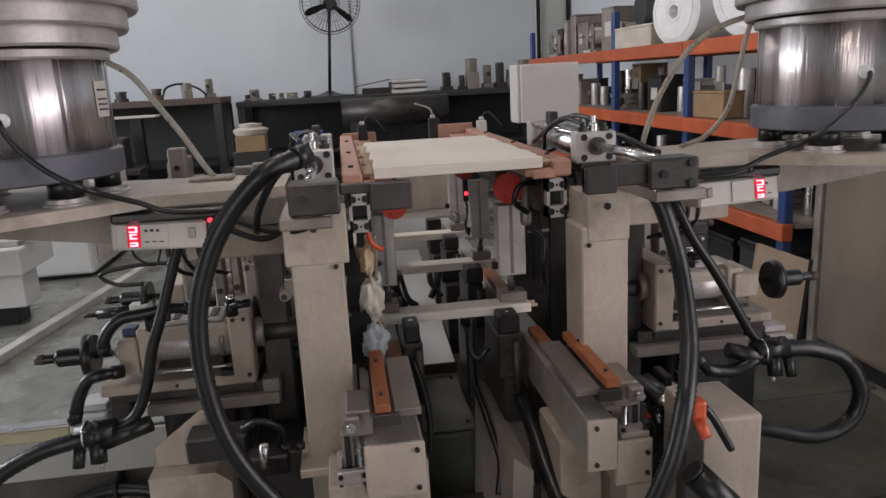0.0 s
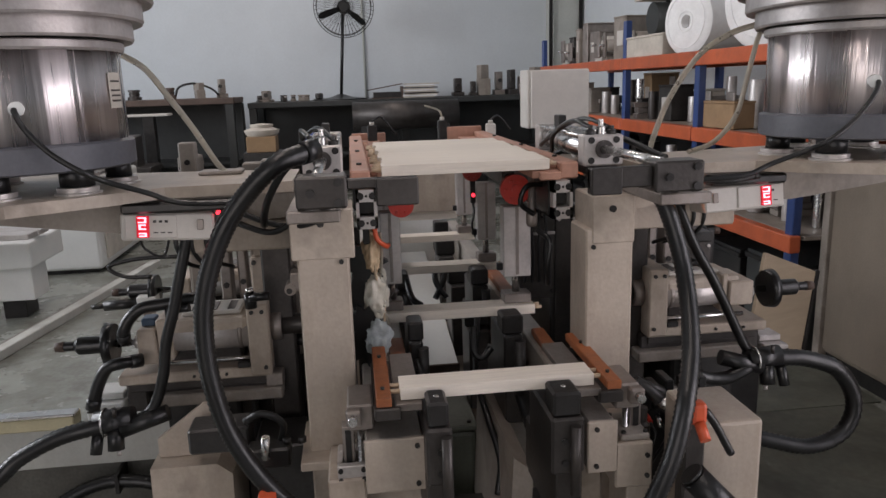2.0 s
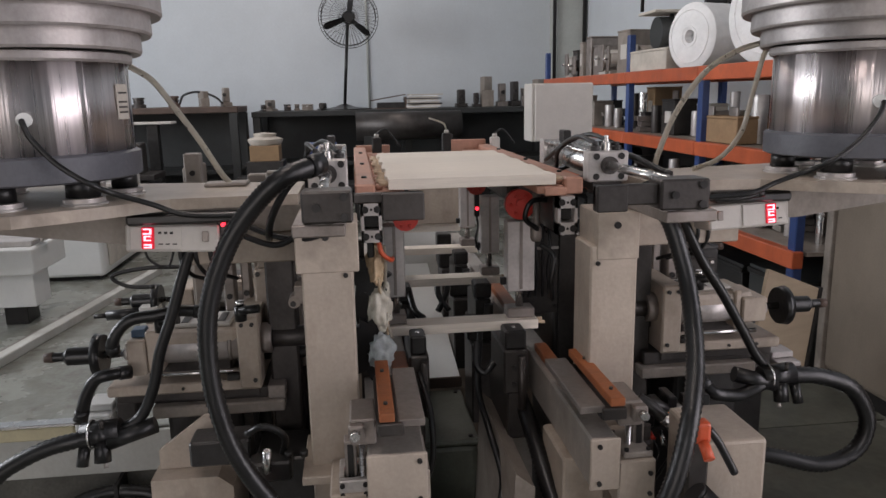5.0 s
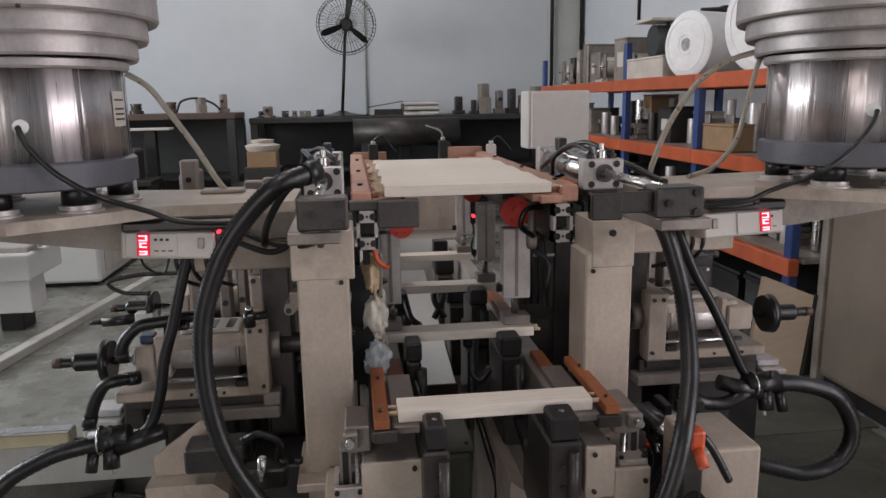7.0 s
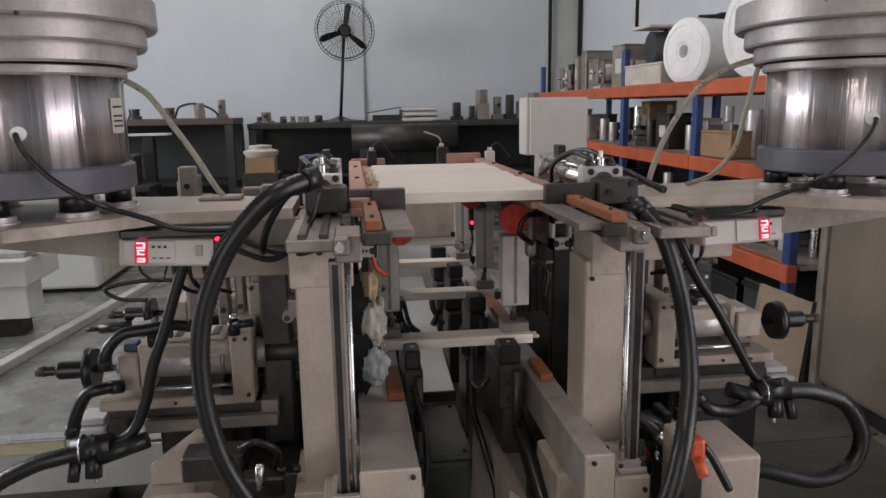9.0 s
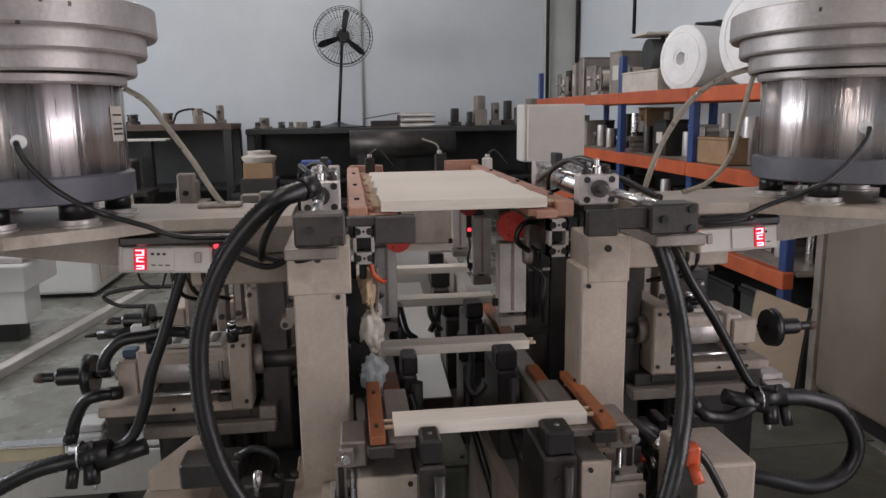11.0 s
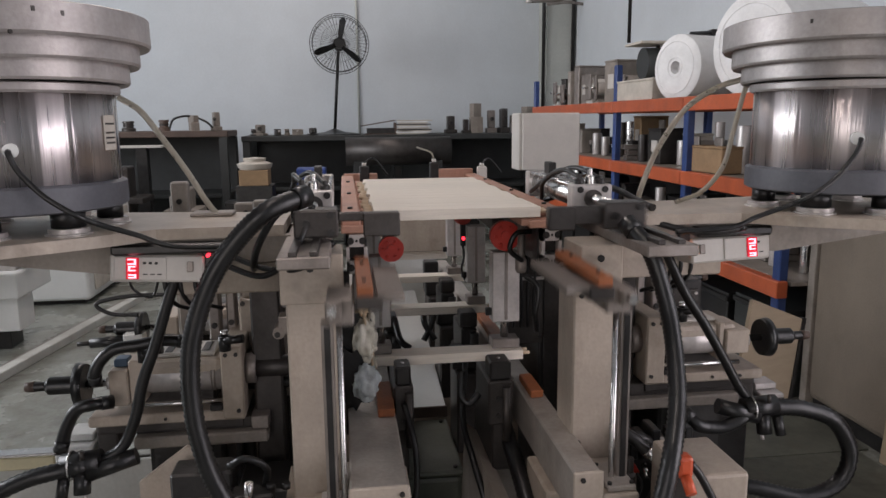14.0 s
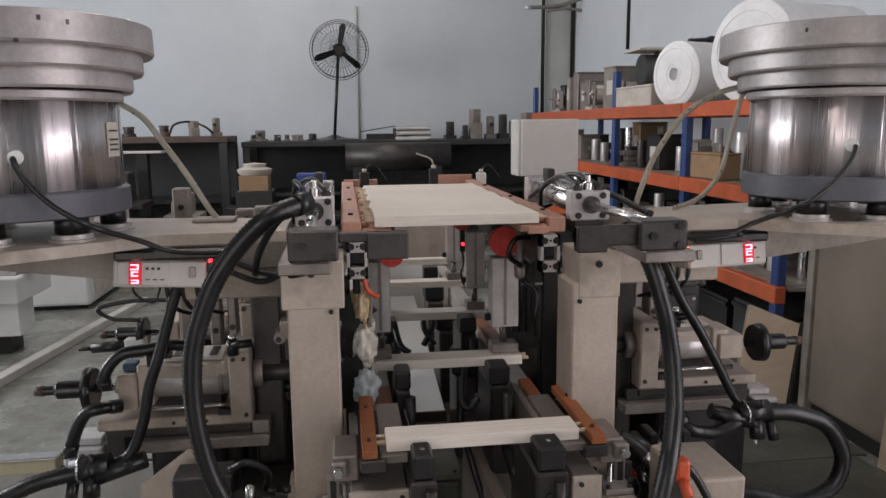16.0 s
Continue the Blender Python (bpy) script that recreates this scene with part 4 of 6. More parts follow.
# ---------- lower bed ----------
bed = thing("machine_bed", (0, 0.5, 0), "cream steel machine bed with two long box beams", "machine bed")
for s in (-1, 1):
    a, b = (-0.205, -0.118) if s < 0 else (0.138, 0.182)
    part("box_beam", box(B(), a, b, -0.255, 1.5, 0.572, 0.655, 0.003), BEAM, bed)
    part("end_cap", box(B(), a - 0.002, b + 0.002, -0.263, -0.256, 0.57, 0.657, 0.002), CREAM, bed)
    bolts(bed, [(b - 0.01 if s < 0 else a + 0.012, -0.263, z) for z in (0.583, 0.645)], 0.004)
    part("step_block", box(B(), (b + 0.0025 if s > 0 else a - 0.06), (b + 0.064 if s > 0 else a - 0.0025), -0.255 if s > 0 else -0.24, -0.125, 0.535 if s > 0 else 0.52, 0.612 if s > 0 else 0.585, 0.003), CREAM, bed)
    if s > 0:
        part("flange", box(B(), 0.196, 0.243, -0.248, -0.165, 0.6125, 0.622, 0.002), BEAM, bed)
        bolts(bed, [(0.202, -0.24, 0.622), (0.202, -0.175, 0.622), (0.238, -0.24, 0.622), (0.238, -0.175, 0.622)], 0.0038, (0, 0, 1))
        bolts(bed, [(0.236, -0.255, 0.555), (0.236, -0.255, 0.59)], 0.004)
        part("front_leg", box(B(), 0.205, 0.246, -0.25, -0.17, 0.3, 0.5345, 0.002), CREAM, bed)
    part("support_leg", box(B(), a - 0.015, b + 0.015, -0.16, -0.02, 0.0, 0.572, 0.004), CREAM, bed)
    part("support_leg", box(B(), a - 0.015, b + 0.015, 1.2, 1.35, 0.0, 0.572, 0.004), CREAM, bed)
    part("guide_strip", box(B(), a + (0.054 if s < 0 else 0.01), a + (0.085 if s < 0 else 0.035), 0.05 if s > 0 else 0.0, 0.15, 0.656, 0.671, 0.002), ORANGEP, bed, "orange bakelite guide strip")
    part("guide_strip", box(B(), a + 0.008, a + 0.04, 0.35, 0.7, 0.656, 0.672, 0.002), ORANGEP, bed, "orange bakelite guide strip")
part("base_frame", box(B(), -0.62, 0.62, 0.06, 0.16, 0.12, 0.30, 0.004), STEEL, bed)
part("base_frame", box(B(), -0.62, 0.62, 0.85, 0.99, 0.12, 0.42, 0.004), CREAM, bed)
part("floor_plate", box(B(), -0.66, 0.66, 0.0, 1.3, 0.0, 0.12, 0.004), GREYP, bed)
part("inner_channel", prism(B(), [(0.036, 0.25), (0.075, 0.25), (0.085, 0.50), (0.05, 0.53)], -0.12, 0.25), GREYP, bed)
pump = thing("oil_tank", (-0.03, 0.4, 0.12), "grey-green steel tank between the beams", "tank")
part("tank_body", box(B(), -0.115, 0.045, 0.25, 0.54, 0.12, 0.40, 0.012), PALEG, pump)
part("tank_lid", box(B(), -0.118, 0.048, 0.246, 0.544, 0.401, 0.415, 0.006), PALEG, pump)
part("filler_cap", cyl(B(), (-0.09, 0.32, 0.415), (-0.09, 0.32, 0.43), 0.014, seg=16), GUN, pump)
bolts(pump, [(-0.10, 0.265, 0.415), (0.03, 0.265, 0.415), (-0.10, 0.52, 0.415), (0.03, 0.52, 0.415)], 0.005, (0, 0, 1))
pan = thing("chip_pan", (-0.03, 0.85, 0.45), "pale cream sheet-metal chip pan under the lower track", "pan")
part("pan_floor", box(B(), -0.117, 0.052, 0.56, 1.45, 0.422, 0.43, 0.002, Matrix.Translation((0, 0.56, 0.426)) @ pose(0, 0, 0, 8) @ Matrix.Translation((0, -0.56, -0.426))), FARWHITE, pan)
part("magazine_front", box(B(), -0.165, 0.165, 1.195, 1.21, 0.745, 0.90, 0.003), CREAM, pan)
part("pan_lip", box(B(), -0.117, 0.052, 0.55, 0.559, 0.416, 0.445, 0.002), BROWN, pan)
part("pan_back", box(B(), -0.117, 0.13, 1.452, 1.46, 0.40, 0.80, 0.002), FARWHITE, pan)
for pts, r in (([(-0.10, 0.05, 0.66), (-0.085, 0.0, 0.60), (-0.085, -0.02, 0.52), (-0.1, -0.02, 0.47)], 0.006),
               ([(0.06, 0.3, 0.66), (0.03, 0.15, 0.58), (0.035, 0.05, 0.53), (0.05, 0.0, 0.46), (0.04, -0.02, 0.40)], 0.007),
               ([(0.02, 0.1, 0.70), (0.015, 0.08, 0.66), (0.03, 0.07, 0.645), (0.05, 0.08, 0.66)], 0.007),
               ([(0.115, 0.25, 0.60), (0.11, 0.0, 0.54), (0.12, -0.15, 0.46), (0.15, -0.3, 0.40), (0.2, -0.4, 0.33)], 0.017),
               ([(0.0, 0.62, 0.70), (0.0, 0.6, 0.66), (0.025, 0.58, 0.62)], 0.008), ([(0.03, 0.62, 0.70), (0.02, 0.6, 0.66), (-0.005, 0.58, 0.62)], 0.008),
               ([(-0.09, 0.45, 0.72), (-0.08, 0.4, 0.68), (-0.06, 0.38, 0.665)], 0.008)):
    single("black_cable", hose(B(), pts, r, 0.01 if r > 0.015 else 0, seg=8), RUBBER, pts[0], "black rubber cable hanging between the beams", "cable", "cables in the bed")
# motors and stations along the inside of the lower track
for (x, y, z, w) in ((0.075, 0.42, 0.60, 0.05), (0.08, 0.78, 0.61, 0.05), (0.085, 1.1, 0.62, 0.05)):
    st = thing("gripper_station", (x, y, 0.4), "dark gripper block on the inner slide", "gripper", "gripper stations")
    part("station_base", box(B(), x - w / 2, x + w / 2, y - 0.06, y + 0.06, 0.40, z, 0.004), STEEL, st)
    part("station_head", box(B(), x - w / 2 - 0.006, x + w / 2 + 0.006, y - 0.03, y + 0.03, z, z + 0.05, 0.004), GUN, st)
for (x, y, z) in ((0.1, 1.32, 0.66), (-0.1, 1.32, 0.66)):
    st = thing("stop_block", (x, y, 0.4), "black stop block beside the beam", "stop block", "stop blocks")
    part("stop_body", box(B(), x - 0.026, x + 0.026, y - 0.03, y + 0.03, 0.58, z + 0.03, 0.006), GUN, st)
    part("stop_leg", box(B(), x - 0.012, x + 0.012, y - 0.012, y + 0.012, 0.40, 0.58, 0.002), STEEL, st)
# black toothed wheels beside the left column
cw = thing("toothed_wheels", (-0.185, 0.05, 0.6), "black toothed clamping wheels on a shaft", "gear wheels")
for k, zc in enumerate((0.86, 0.80, 0.745, 0.70)):
    bm = B()
    n = 9
    pts = []
    for i in range(2 * n):
        r = (0.046, 0.030, 0.040, 0.026)[(i + k) % 4]
        pts.append((-0.192 + r * math.cos(math.pi * i / n + k), zc + r * math.sin(math.pi * i / n + k)))
    prism(bm, pts, 0.03 + 0.01 * (k % 2), 0.05 + 0.01 * (k % 2))
    part("toothed_wheel", bm, BLACK, cw)
part("shaft", box(B(), -0.21, -0.195, 0.06, 0.075, 0.6, 0.92, 0.001), STEEL, cw)

# ---------- vibratory bowl feeders on their arms ----------
def feeder(s):
    cx, cy = 0.719 * s, 0.0
    arm = thing("feeder_stand", (0.5 * s, 0.05, 0.9), "cream painted bracket arm carrying the bowl feeder", "stand", "feeder stands")
    n = 20
    disc = [(cx + s * 0.2 * math.sin(radians(q)), cy - 0.2 * math.cos(radians(q))) for q in range(-10, 191, 10)]
    inner = [(s * 0.30, 0.13), (s * 0.30, -0.05), (s * 0.50, -0.06), (s * 0.57, -0.12)]
    part("arm_plate", slab(B(), disc + inner, 1.006, 1.024), CREAM, arm)
    # darker grey puts the shadow and dirt of the arm's face into the skirts' colour
    part("arm_skirt", prism(B(), [(s * 0.29, 1.006), (s * 0.29, 0.965), (s * 0.46, 0.955), (s * 0.58, 0.95), (s * 0.86, 0.985), (s * 0.92, 1.006)], -0.045, -0.02), GREYP, arm)
    part("arm_skirt", prism(B(), [(s * 0.29, 1.006), (s * 0.29, 0.94), (s * 0.60, 0.94), (s * 0.92, 1.006)], 0.09, 0.115), GREYP, arm)
    part("arm_plate", box(B(), s * 0.29, s * 0.5, 0.0, 0.11, 0.9, 0.955, 0.003), CREAM, arm)
    part("arm_post", box(B(), s * 0.33, s * 0.385, 0.12, 0.19, 0.0, 1.005, 0.004), STEEL, arm)
    f = thing("bowl_feeder", (cx, cy, 1.024), "stainless vibratory bowl feeder with stepped grey bowl", "bowl feeder", "bowl feeders")
    part("base_ring", lathe(B(), (cx, cy, 0), [(0.154, 1.059), (0.160, 1.062), (0.160, 1.098), (0.154, 1.102), (0.0, 1.102)], 64), RING, f, "dark grey base ring")
    part("drum_cover", lathe(B(), (cx, cy, 0), [(0.152, 1.102), (0.152, 1.238)], 72), STAIN, f, "brushed stainless drum cover")
    # a stepped bowl whose lip climbs slightly as it winds
    lips = ((0.160, 1.237, 1.253), (0.177, 1.249, 1.283), (0.195, 1.277, 1.313), (0.213, 1.307, 1.353))
    for k, (r, a, b) in enumerate(lips):
        bm = lathe(B(), (cx, cy, 0), [(r - 0.02, a + 0.003), (r - 0.003, a), (r, a + 0.004), (r, b - 0.002), (r - 0.004, b), (r - 0.02, b - 0.003)], 72)
        bmesh.ops.transform(bm, matrix=Matrix.Translation((cx, cy, (a + b) / 2)) @ pose(0, 0, 0, -1.2 if k else 0, (1.6 * s if k else 0), 0) @ Matrix.Translation((-cx, -cy, -(a + b) / 2)), verts=bm.verts)
        part("bowl_tier", bm, BOWL, f)
    for qq, zz in ((-58, 1.339), (-48, 1.336), (-66, 1.309)) if s < 0 else ((-108, 1.343), (-140, 1.336)):
        a_ = radians(qq)
        m_ = Matrix.Translation((cx, cy, 0)) @ pose(0, 0, 0, 0, 0, qq)
        part("rim_rivet", box(B(), 0.205, 0.213, -0.003, 0.003, zz + 0.003, zz + 0.011, 0.001, m_), STEEL, f)
    part("bowl_floor", cyl(B(), (cx, cy, 1.291), (cx, cy, 1.296), 0.182, seg=48), BOWL, f)
    for q in ((-92, 15, 75, 135, 195) if s < 0 else (-88, 165, 105, 45, -15)):
        fx_, fy_ = cx + 0.128 * math.cos(radians(q)), cy + 0.128 * math.sin(radians(q))
        part("rubber_foot", cyl(B(), (fx_, fy_, 1.036), (fx_, fy_, 1.062), 0.021, seg=20), RUBBER, f)
        part("foot_nut", lathe(B(), (fx_, fy_, 1.024), [(0.033, 0), (0.033, 0.003), (0.029, 0.004), (0.029, 0.011)], 20), ALU, f)
    # front foot, plug and cable
    q = radians(-42 if s < 0 else -138)
    fx_, fy_ = cx + 0.132 * math.cos(q), cy + 0.132 * math.sin(q)
    part("rubber_foot", cyl(B(), (fx_, fy_, 1.036), (fx_, fy_, 1.066), 0.025, seg=20), RUBBER, f)
    part("foot_nut", lathe(B(), (fx_, fy_, 1.024), [(0.034, 0), (0.034, 0.003), (0.03, 0.004), (0.03, 0.011)], 20), ALU, f)
    q = radians(-71 if s < 0 else -116)
    pxx, pyy = cx + 0.150 * math.cos(q), cy + 0.150 * math.sin(q)
    plug = part("cable_gland", cyl(B(), (pxx, pyy, 1.155), (pxx + 0.014 * math.cos(q), pyy + 0.014 * math.sin(q), 1.155), 0.0105, seg=16), FARWHITE, f, "white cable gland")
    bp = lambda d, z, e=0.0: (pxx + s * -1 * d, pyy - 0.018 + e, z)
    part("power_cable", hose(B(), [bp(0, 1.155, 0.012), bp(0.004, 1.15), bp(0.015, 1.125), bp(0.045, 1.09), bp(0.085, 1.062), bp(0.11, 1.045, 0.02), bp(0.16, 1.026, 0.03), bp(0.21, 1.008, 0.03), bp(0.30, 1.002, 0.04)], 0.0044, seg=8), RUBBER, f)
    if s < 0:
        m_ = Matrix.Translation((cx, cy, 0)) @ pose(0, 0, 0, 0, 0, -9)
        part("rating_plate", box(B(), 0.1515, 0.1535, -0.018, 0.018, 1.15, 1.205, 0.0005, m_), PAPER, f)
        for zz in (1.16, 1.168, 1.176, 1.19):
            part("label_bar", box(B(), 0.1535, 0.1542, -0.014, 0.014, zz, zz + 0.003, 0, m_), STEEL, f)
    # controller with a lit display below the arm
    x0, x1 = (-0.576, -0.43) if s < 0 else (0.41, 0.558)
    tilt = Matrix.Translation(((x0 + x1) / 2, -0.06, 0.96)) @ pose(0, 0, 0, -6, s * -2.5, 0) @ Matrix.Translation((-(x0 + x1) / 2, 0.06, -0.96))
    c = thing("feeder_controller", ((x0 + x1) / 2, -0.05, 0.93), "pale grey controller box with a red lit display", "controller", "feeder controllers")
    part("controller_case", box(B(), x0, x1, -0.06, 0.04, 0.938, 0.982, 0.003, tilt), WHITEP, c)
    fa, fb = (x0 + 0.008, x0 + 0.088) if s < 0 else (x1 - 0.088, x1 - 0.008)
    part("front_panel", box(B(), fa, fb, -0.0625, -0.0595, 0.942, 0.979, 0.001, tilt), WHITEP, c)
    dx = fa + 0.018 if s < 0 else fb - 0.038
    part("display_window", box(B(), dx, dx + 0.02, -0.0645, -0.0622, 0.943, 0.978, 0.001, tilt), LEDDIM, c)
    for k, (za, zb, xa, xb) in enumerate(((0.9665, 0.976, 0.003, 0.016), (0.956, 0.9645, 0.004, 0.015), (0.9445, 0.951, 0.004, 0.016))):
        dg = part("lit_digit", box(B(), dx + xa, dx + xb, -0.066, -0.0642, za, za + 0.0022, 0, tilt), LEDPINK, c)
        part("lit_segment", box(B(), dx + xa, dx + xb, -0.066, -0.0642, zb - 0.0022, zb, 0, tilt), LEDPINK, dg)
        part("lit_segment", box(B(), dx + (xb - 0.003 if k != 1 else xa), dx + (xb if k != 1 else xa + 0.003), -0.066, -0.0642, za + 0.0022, zb - 0.0022, 0, tilt), LEDPINK, dg)
    for k in range(3):
        part("button", box(B(), fa + 0.044 + k * 0.009, fa + 0.049 + k * 0.009, -0.064, -0.0622, 0.967, 0.971, 0.0005, tilt), GUN, c)
        part("label_bar", box(B(), fa + 0.044 + k * 0.011, fa + 0.051 + k * 0.011, -0.0632, -0.0622, 0.950, 0.952, 0, tilt), STEEL, c)
    rx = x1 - 0.02 if s < 0 else x0 + 0.02
    part("rocker_switch", box(B(), rx - 0.006, rx + 0.004, -0.0635, -0.0595, 0.955, 0.972, 0.001, tilt), ALUD, c)
    lx = x1 + 0.008 if s < 0 else x0 - 0.010
    part("pilot_lamp", cyl(B(), (lx, -0.062, 0.979 if s < 0 else 0.971), (lx, -0.05, 0.979 if s < 0 else 0.971), 0.003, seg=10), LEDRED if s < 0 else LEDORANGE, c)
    part("pilot_holder", box(B(), lx - 0.012, lx + 0.012, -0.05, 0.02, 0.955, 0.99, 0.003), BLACK, c)
    # black bar stands in for shadow and cables in the band under the arm
    part("hanger", box(B(), x0 + 0.005, x1 + (0.04 if s < 0 else 0.0), -0.068, 0.02, 0.9835, 1.001, 0.004), BLACK, c)
    for k in range(3):
        xx = (x0 + 0.07 + 0.025 * k) if s < 0 else (x1 - 0.12 - 0.02 * k)
        part("lead", hose(B(), [(xx, 0.0, 0.942), (xx, 0.0, 0.91), (xx + s * -0.01, 0.02, 0.88), (xx + s * -0.03, 0.06, 0.86)], 0.004, seg=6), RUBBER, c)
    return f


feeder(-1)
feeder(1)

# clear feed tubes from the bowls
TUBES = (([(-0.586, 0.1, 1.237), (-0.551, 0.1, 1.213), (-0.519, 0.1, 1.168), (-0.48, 0.1, 1.108), (-0.445, 0.1, 1.046), (-0.424, 0.1, 1.02)], 0.0062),
         ([(0.371, 0.1, 1.024), (0.379, 0.1, 1.06), (0.41, 0.1, 1.135), (0.463, 0.1, 1.209), (0.524, 0.1, 1.248), (0.575, 0.1, 1.264)], 0.0064),
         ([(0.45, 0.1, 1.027), (0.503, 0.1, 1.046), (0.545, 0.1, 1.094), (0.562, 0.1, 1.159), (0.577, 0.1, 1.224), (0.585, 0.1, 1.25)], 0.0056))
for pts, r in TUBES:
    single("feed_tube", hose(B(), pts, r * 0.86, seg=12), TUBE, pts[-1], "translucent vinyl dowel feed tube from the bowl", "tube", "feed tubes")
inlet = thing("feed_inlet", (-0.42, 0.1, 1.0245), "white dowel inlet block on the arm", "block")
part("inlet_block", box(B(), -0.475, -0.40, 0.08, 0.13, 1.0245, 1.031, 0.002), GREYP, inlet)
for (x, y, w, h) in ((-0.557, 0.4, 0.036, 0.064), (-0.41, 0.35, 0.05, 0.02), (-0.36, 0.3, 0.06, 0.03), (-0.58, 0.45, 0.02, 0.03)):
    t = thing("feed_bracket", (x, y, 0.95), "pale steel bracket behind the feeder arm", "bracket", "brackets behind the arm")
    part("upright_plate", box(B(), x - w / 2, x + w / 2, y - 0.015, y + 0.015, 0.6, 1.0 + h, 0.003), GREYP, t)
    part("clamp_screw", cyl(B(), (x, y - 0.022, 0.99 + h * 0.5), (x, y - 0.015, 0.99 + h * 0.5), 0.006, seg=8), GUN, t)


# ---------- drilling and dowelling units at both ends ----------
def unit(s, dy, dz, near):
    """A horizontal spindle unit on a stepped slide, and its ram with a black hand knob."""
    X = (lambda a: -a - 0.005) if s < 0 else (lambda a: a + 0.0)
    y0 = 0.1 + dy
    base = thing("slide_bench", (X(0.52), y0, 0.12), "grey steel slide bench on a black pedestal", "slide bench", "slide benches")
    u = thing("drill_unit", (X(0.52), y0, 0.3), "cream cast drilling unit on a stepped slide", "drilling unit", "drilling units")
    zb, end = (0.588, 0.679) if s < 0 else (0.584, 0.652)
    part("slide_base", box(B(), X(0.354), X(0.60), y0 - 0.02, y0 + 0.16, zb + dz, zb + 0.023 + dz, 0.003), GREYP, base)
    part("slide_bar", box(B(), X(0.366), X(0.60), y0 + 0.0, y0 + 0.14, zb + 0.023 + dz, 0.634 + dz, 0.002), STEEL, base)
    if s < 0:
        part("slide_key", box(B(), X(0.352), X(0.385), y0 - 0.012, y0 + 0.05, zb + 0.0235 + dz, zb + 0.05 + dz, 0.002), ALUD, base)
    # pedestal is black to give the dark gap below the slide plate
    part("pedestal", box(B(), X(0.44), X(0.585), y0 + 0.02, y0 + 0.15, 0.12, zb + dz, 0.01), GUN, base)
    part("pedestal_rib", box(B(), X(0.47), X(0.50), y0 - 0.01, y0 + 0.0195, 0.2, zb - 0.001 + dz, 0.006), GUN, base)
    part("slide_table", box(B(), X(0.395), X(end), y0 - 0.015, y0 + 0.15, 0.6345 + dz, 0.655 + dz, 0.003), CREAM, u)
    part("table_gib", box(B(), X(0.40), X(end - 0.012), y0 - 0.004, y0 - 0.0005, 0.616 + dz, 0.634 + dz, 0.002), STEEL, u)
    part("front_plate", box(B(), X(0.394), X(0.434), y0 - 0.02, y0 + 0.15, 0.638 + dz, 0.779 + dz, 0.003), CREAM, u)
    part("plate_slot", box(B(), X(0.434), X(0.458), y0 - 0.0195, y0 - 0.001, 0.6555 + dz, 0.668 + dz, 0.002), GUN, u)
    part("body_casting", box(B(), X(0.434), X(0.60), y0 + 0.002, y0 + 0.12, 0.695 + dz, 0.752 + dz, 0.012), CREAM, u)
    part("body_foot", box(B(), X(0.455), X(0.59), y0 + 0.03, y0 + 0.11, 0.655 + dz, 0.695 + dz, 0.004), STEEL, u)
    part("spindle_barrel", cyl(B(), (X(0.435), y0 + 0.03, 0.714 + dz), (X(0.585), y0 + 0.03, 0.714 + dz), 0.031, seg=28), ALU, u)
    part("barrel_band", cyl(B(), (X(0.448), y0 + 0.03, 0.714 + dz), (X(0.456), y0 + 0.03, 0.714 + dz), 0.0325, seg=28), ALUD, u)
    part("tie_rod", cyl(B(), (X(0.435), y0 - 0.008, 0.672 + dz), (X(0.60), y0 - 0.008, 0.672 + dz), 0.005, seg=10), CHROME, u)
    part("rear_block", box(B(), X(0.604 if s < 0 else 0.569), X(0.638 if s < 0 else 0.621), y0 - 0.01, y0 + 0.1, (0.672 if s < 0 else 0.69) + dz, 0.741 + dz, 0.003), CREAM, u)
    part("rear_step", box(B(), X(0.575 if s < 0 else 0.555), X(0.6035 if s < 0 else 0.5685), y0 - 0.004, y0 + 0.1, 0.676 + dz, 0.757 + dz, 0.003), CREAM, u)
    part("gland_nut", cyl(B(), (X(0.638 if s < 0 else 0.621), y0 + 0.02, 0.71 + dz), (X(0.648 if s < 0 else 0.632), y0 + 0.02, 0.71 + dz), 0.014, seg=8), ALU, u)
    if s < 0 and near:
        part("pressure_switch", box(B(), X(0.607), X(0.632), y0 + 0.01, y0 + 0.04, 0.7415 + dz, 0.757 + dz, 0.002), SLATEBLUE, u, "small slate blue pressure switch")
    part("end_stop", box(B(), X(end - 0.045), X(end - 0.008), y0 + 0.0, y0 + 0.12, 0.575 + dz, 0.634 + dz, 0.003), STEEL, u)
    part("top_cover", box(B(), X(0.45), X(0.56), y0 + 0.02, y0 + 0.1, 0.752 + dz, 0.76 + dz, 0.003), WHITEP if near else ALUD, u)
    for k in range(3):
        part("cover_slot", box(B(), X(0.462 + 0.034 * k), X(0.476 + 0.034 * k), y0 + 0.03, y0 + 0.085, 0.7602 + dz, 0.7615 + dz, 0), STEEL, u)
    part("drive_shaft", cyl(B(), (X(0.26), y0 + 0.03, 0.722 + dz), (X(0.394), y0 + 0.03, 0.722 + dz), 0.02, seg=18), STEEL, u)
    part("guide_shaft", cyl(B(), (X(0.26), y0 + 0.05, 0.682 + dz), (X(0.394), y0 + 0.05, 0.682 + dz), 0.012, seg=14), GUN, u)
    part("collar", cyl(B(), (X(0.374), y0 + 0.03, 0.722 + dz), (X(0.394), y0 + 0.03, 0.722 + dz), 0.03, seg=20), ALUD, u)
    bolts(u, [(X(0.405), y0 - 0.02, z + dz) for z in (0.655, 0.765)] + [(X(0.424), y0 - 0.02, 0.765 + dz)], 0.004)
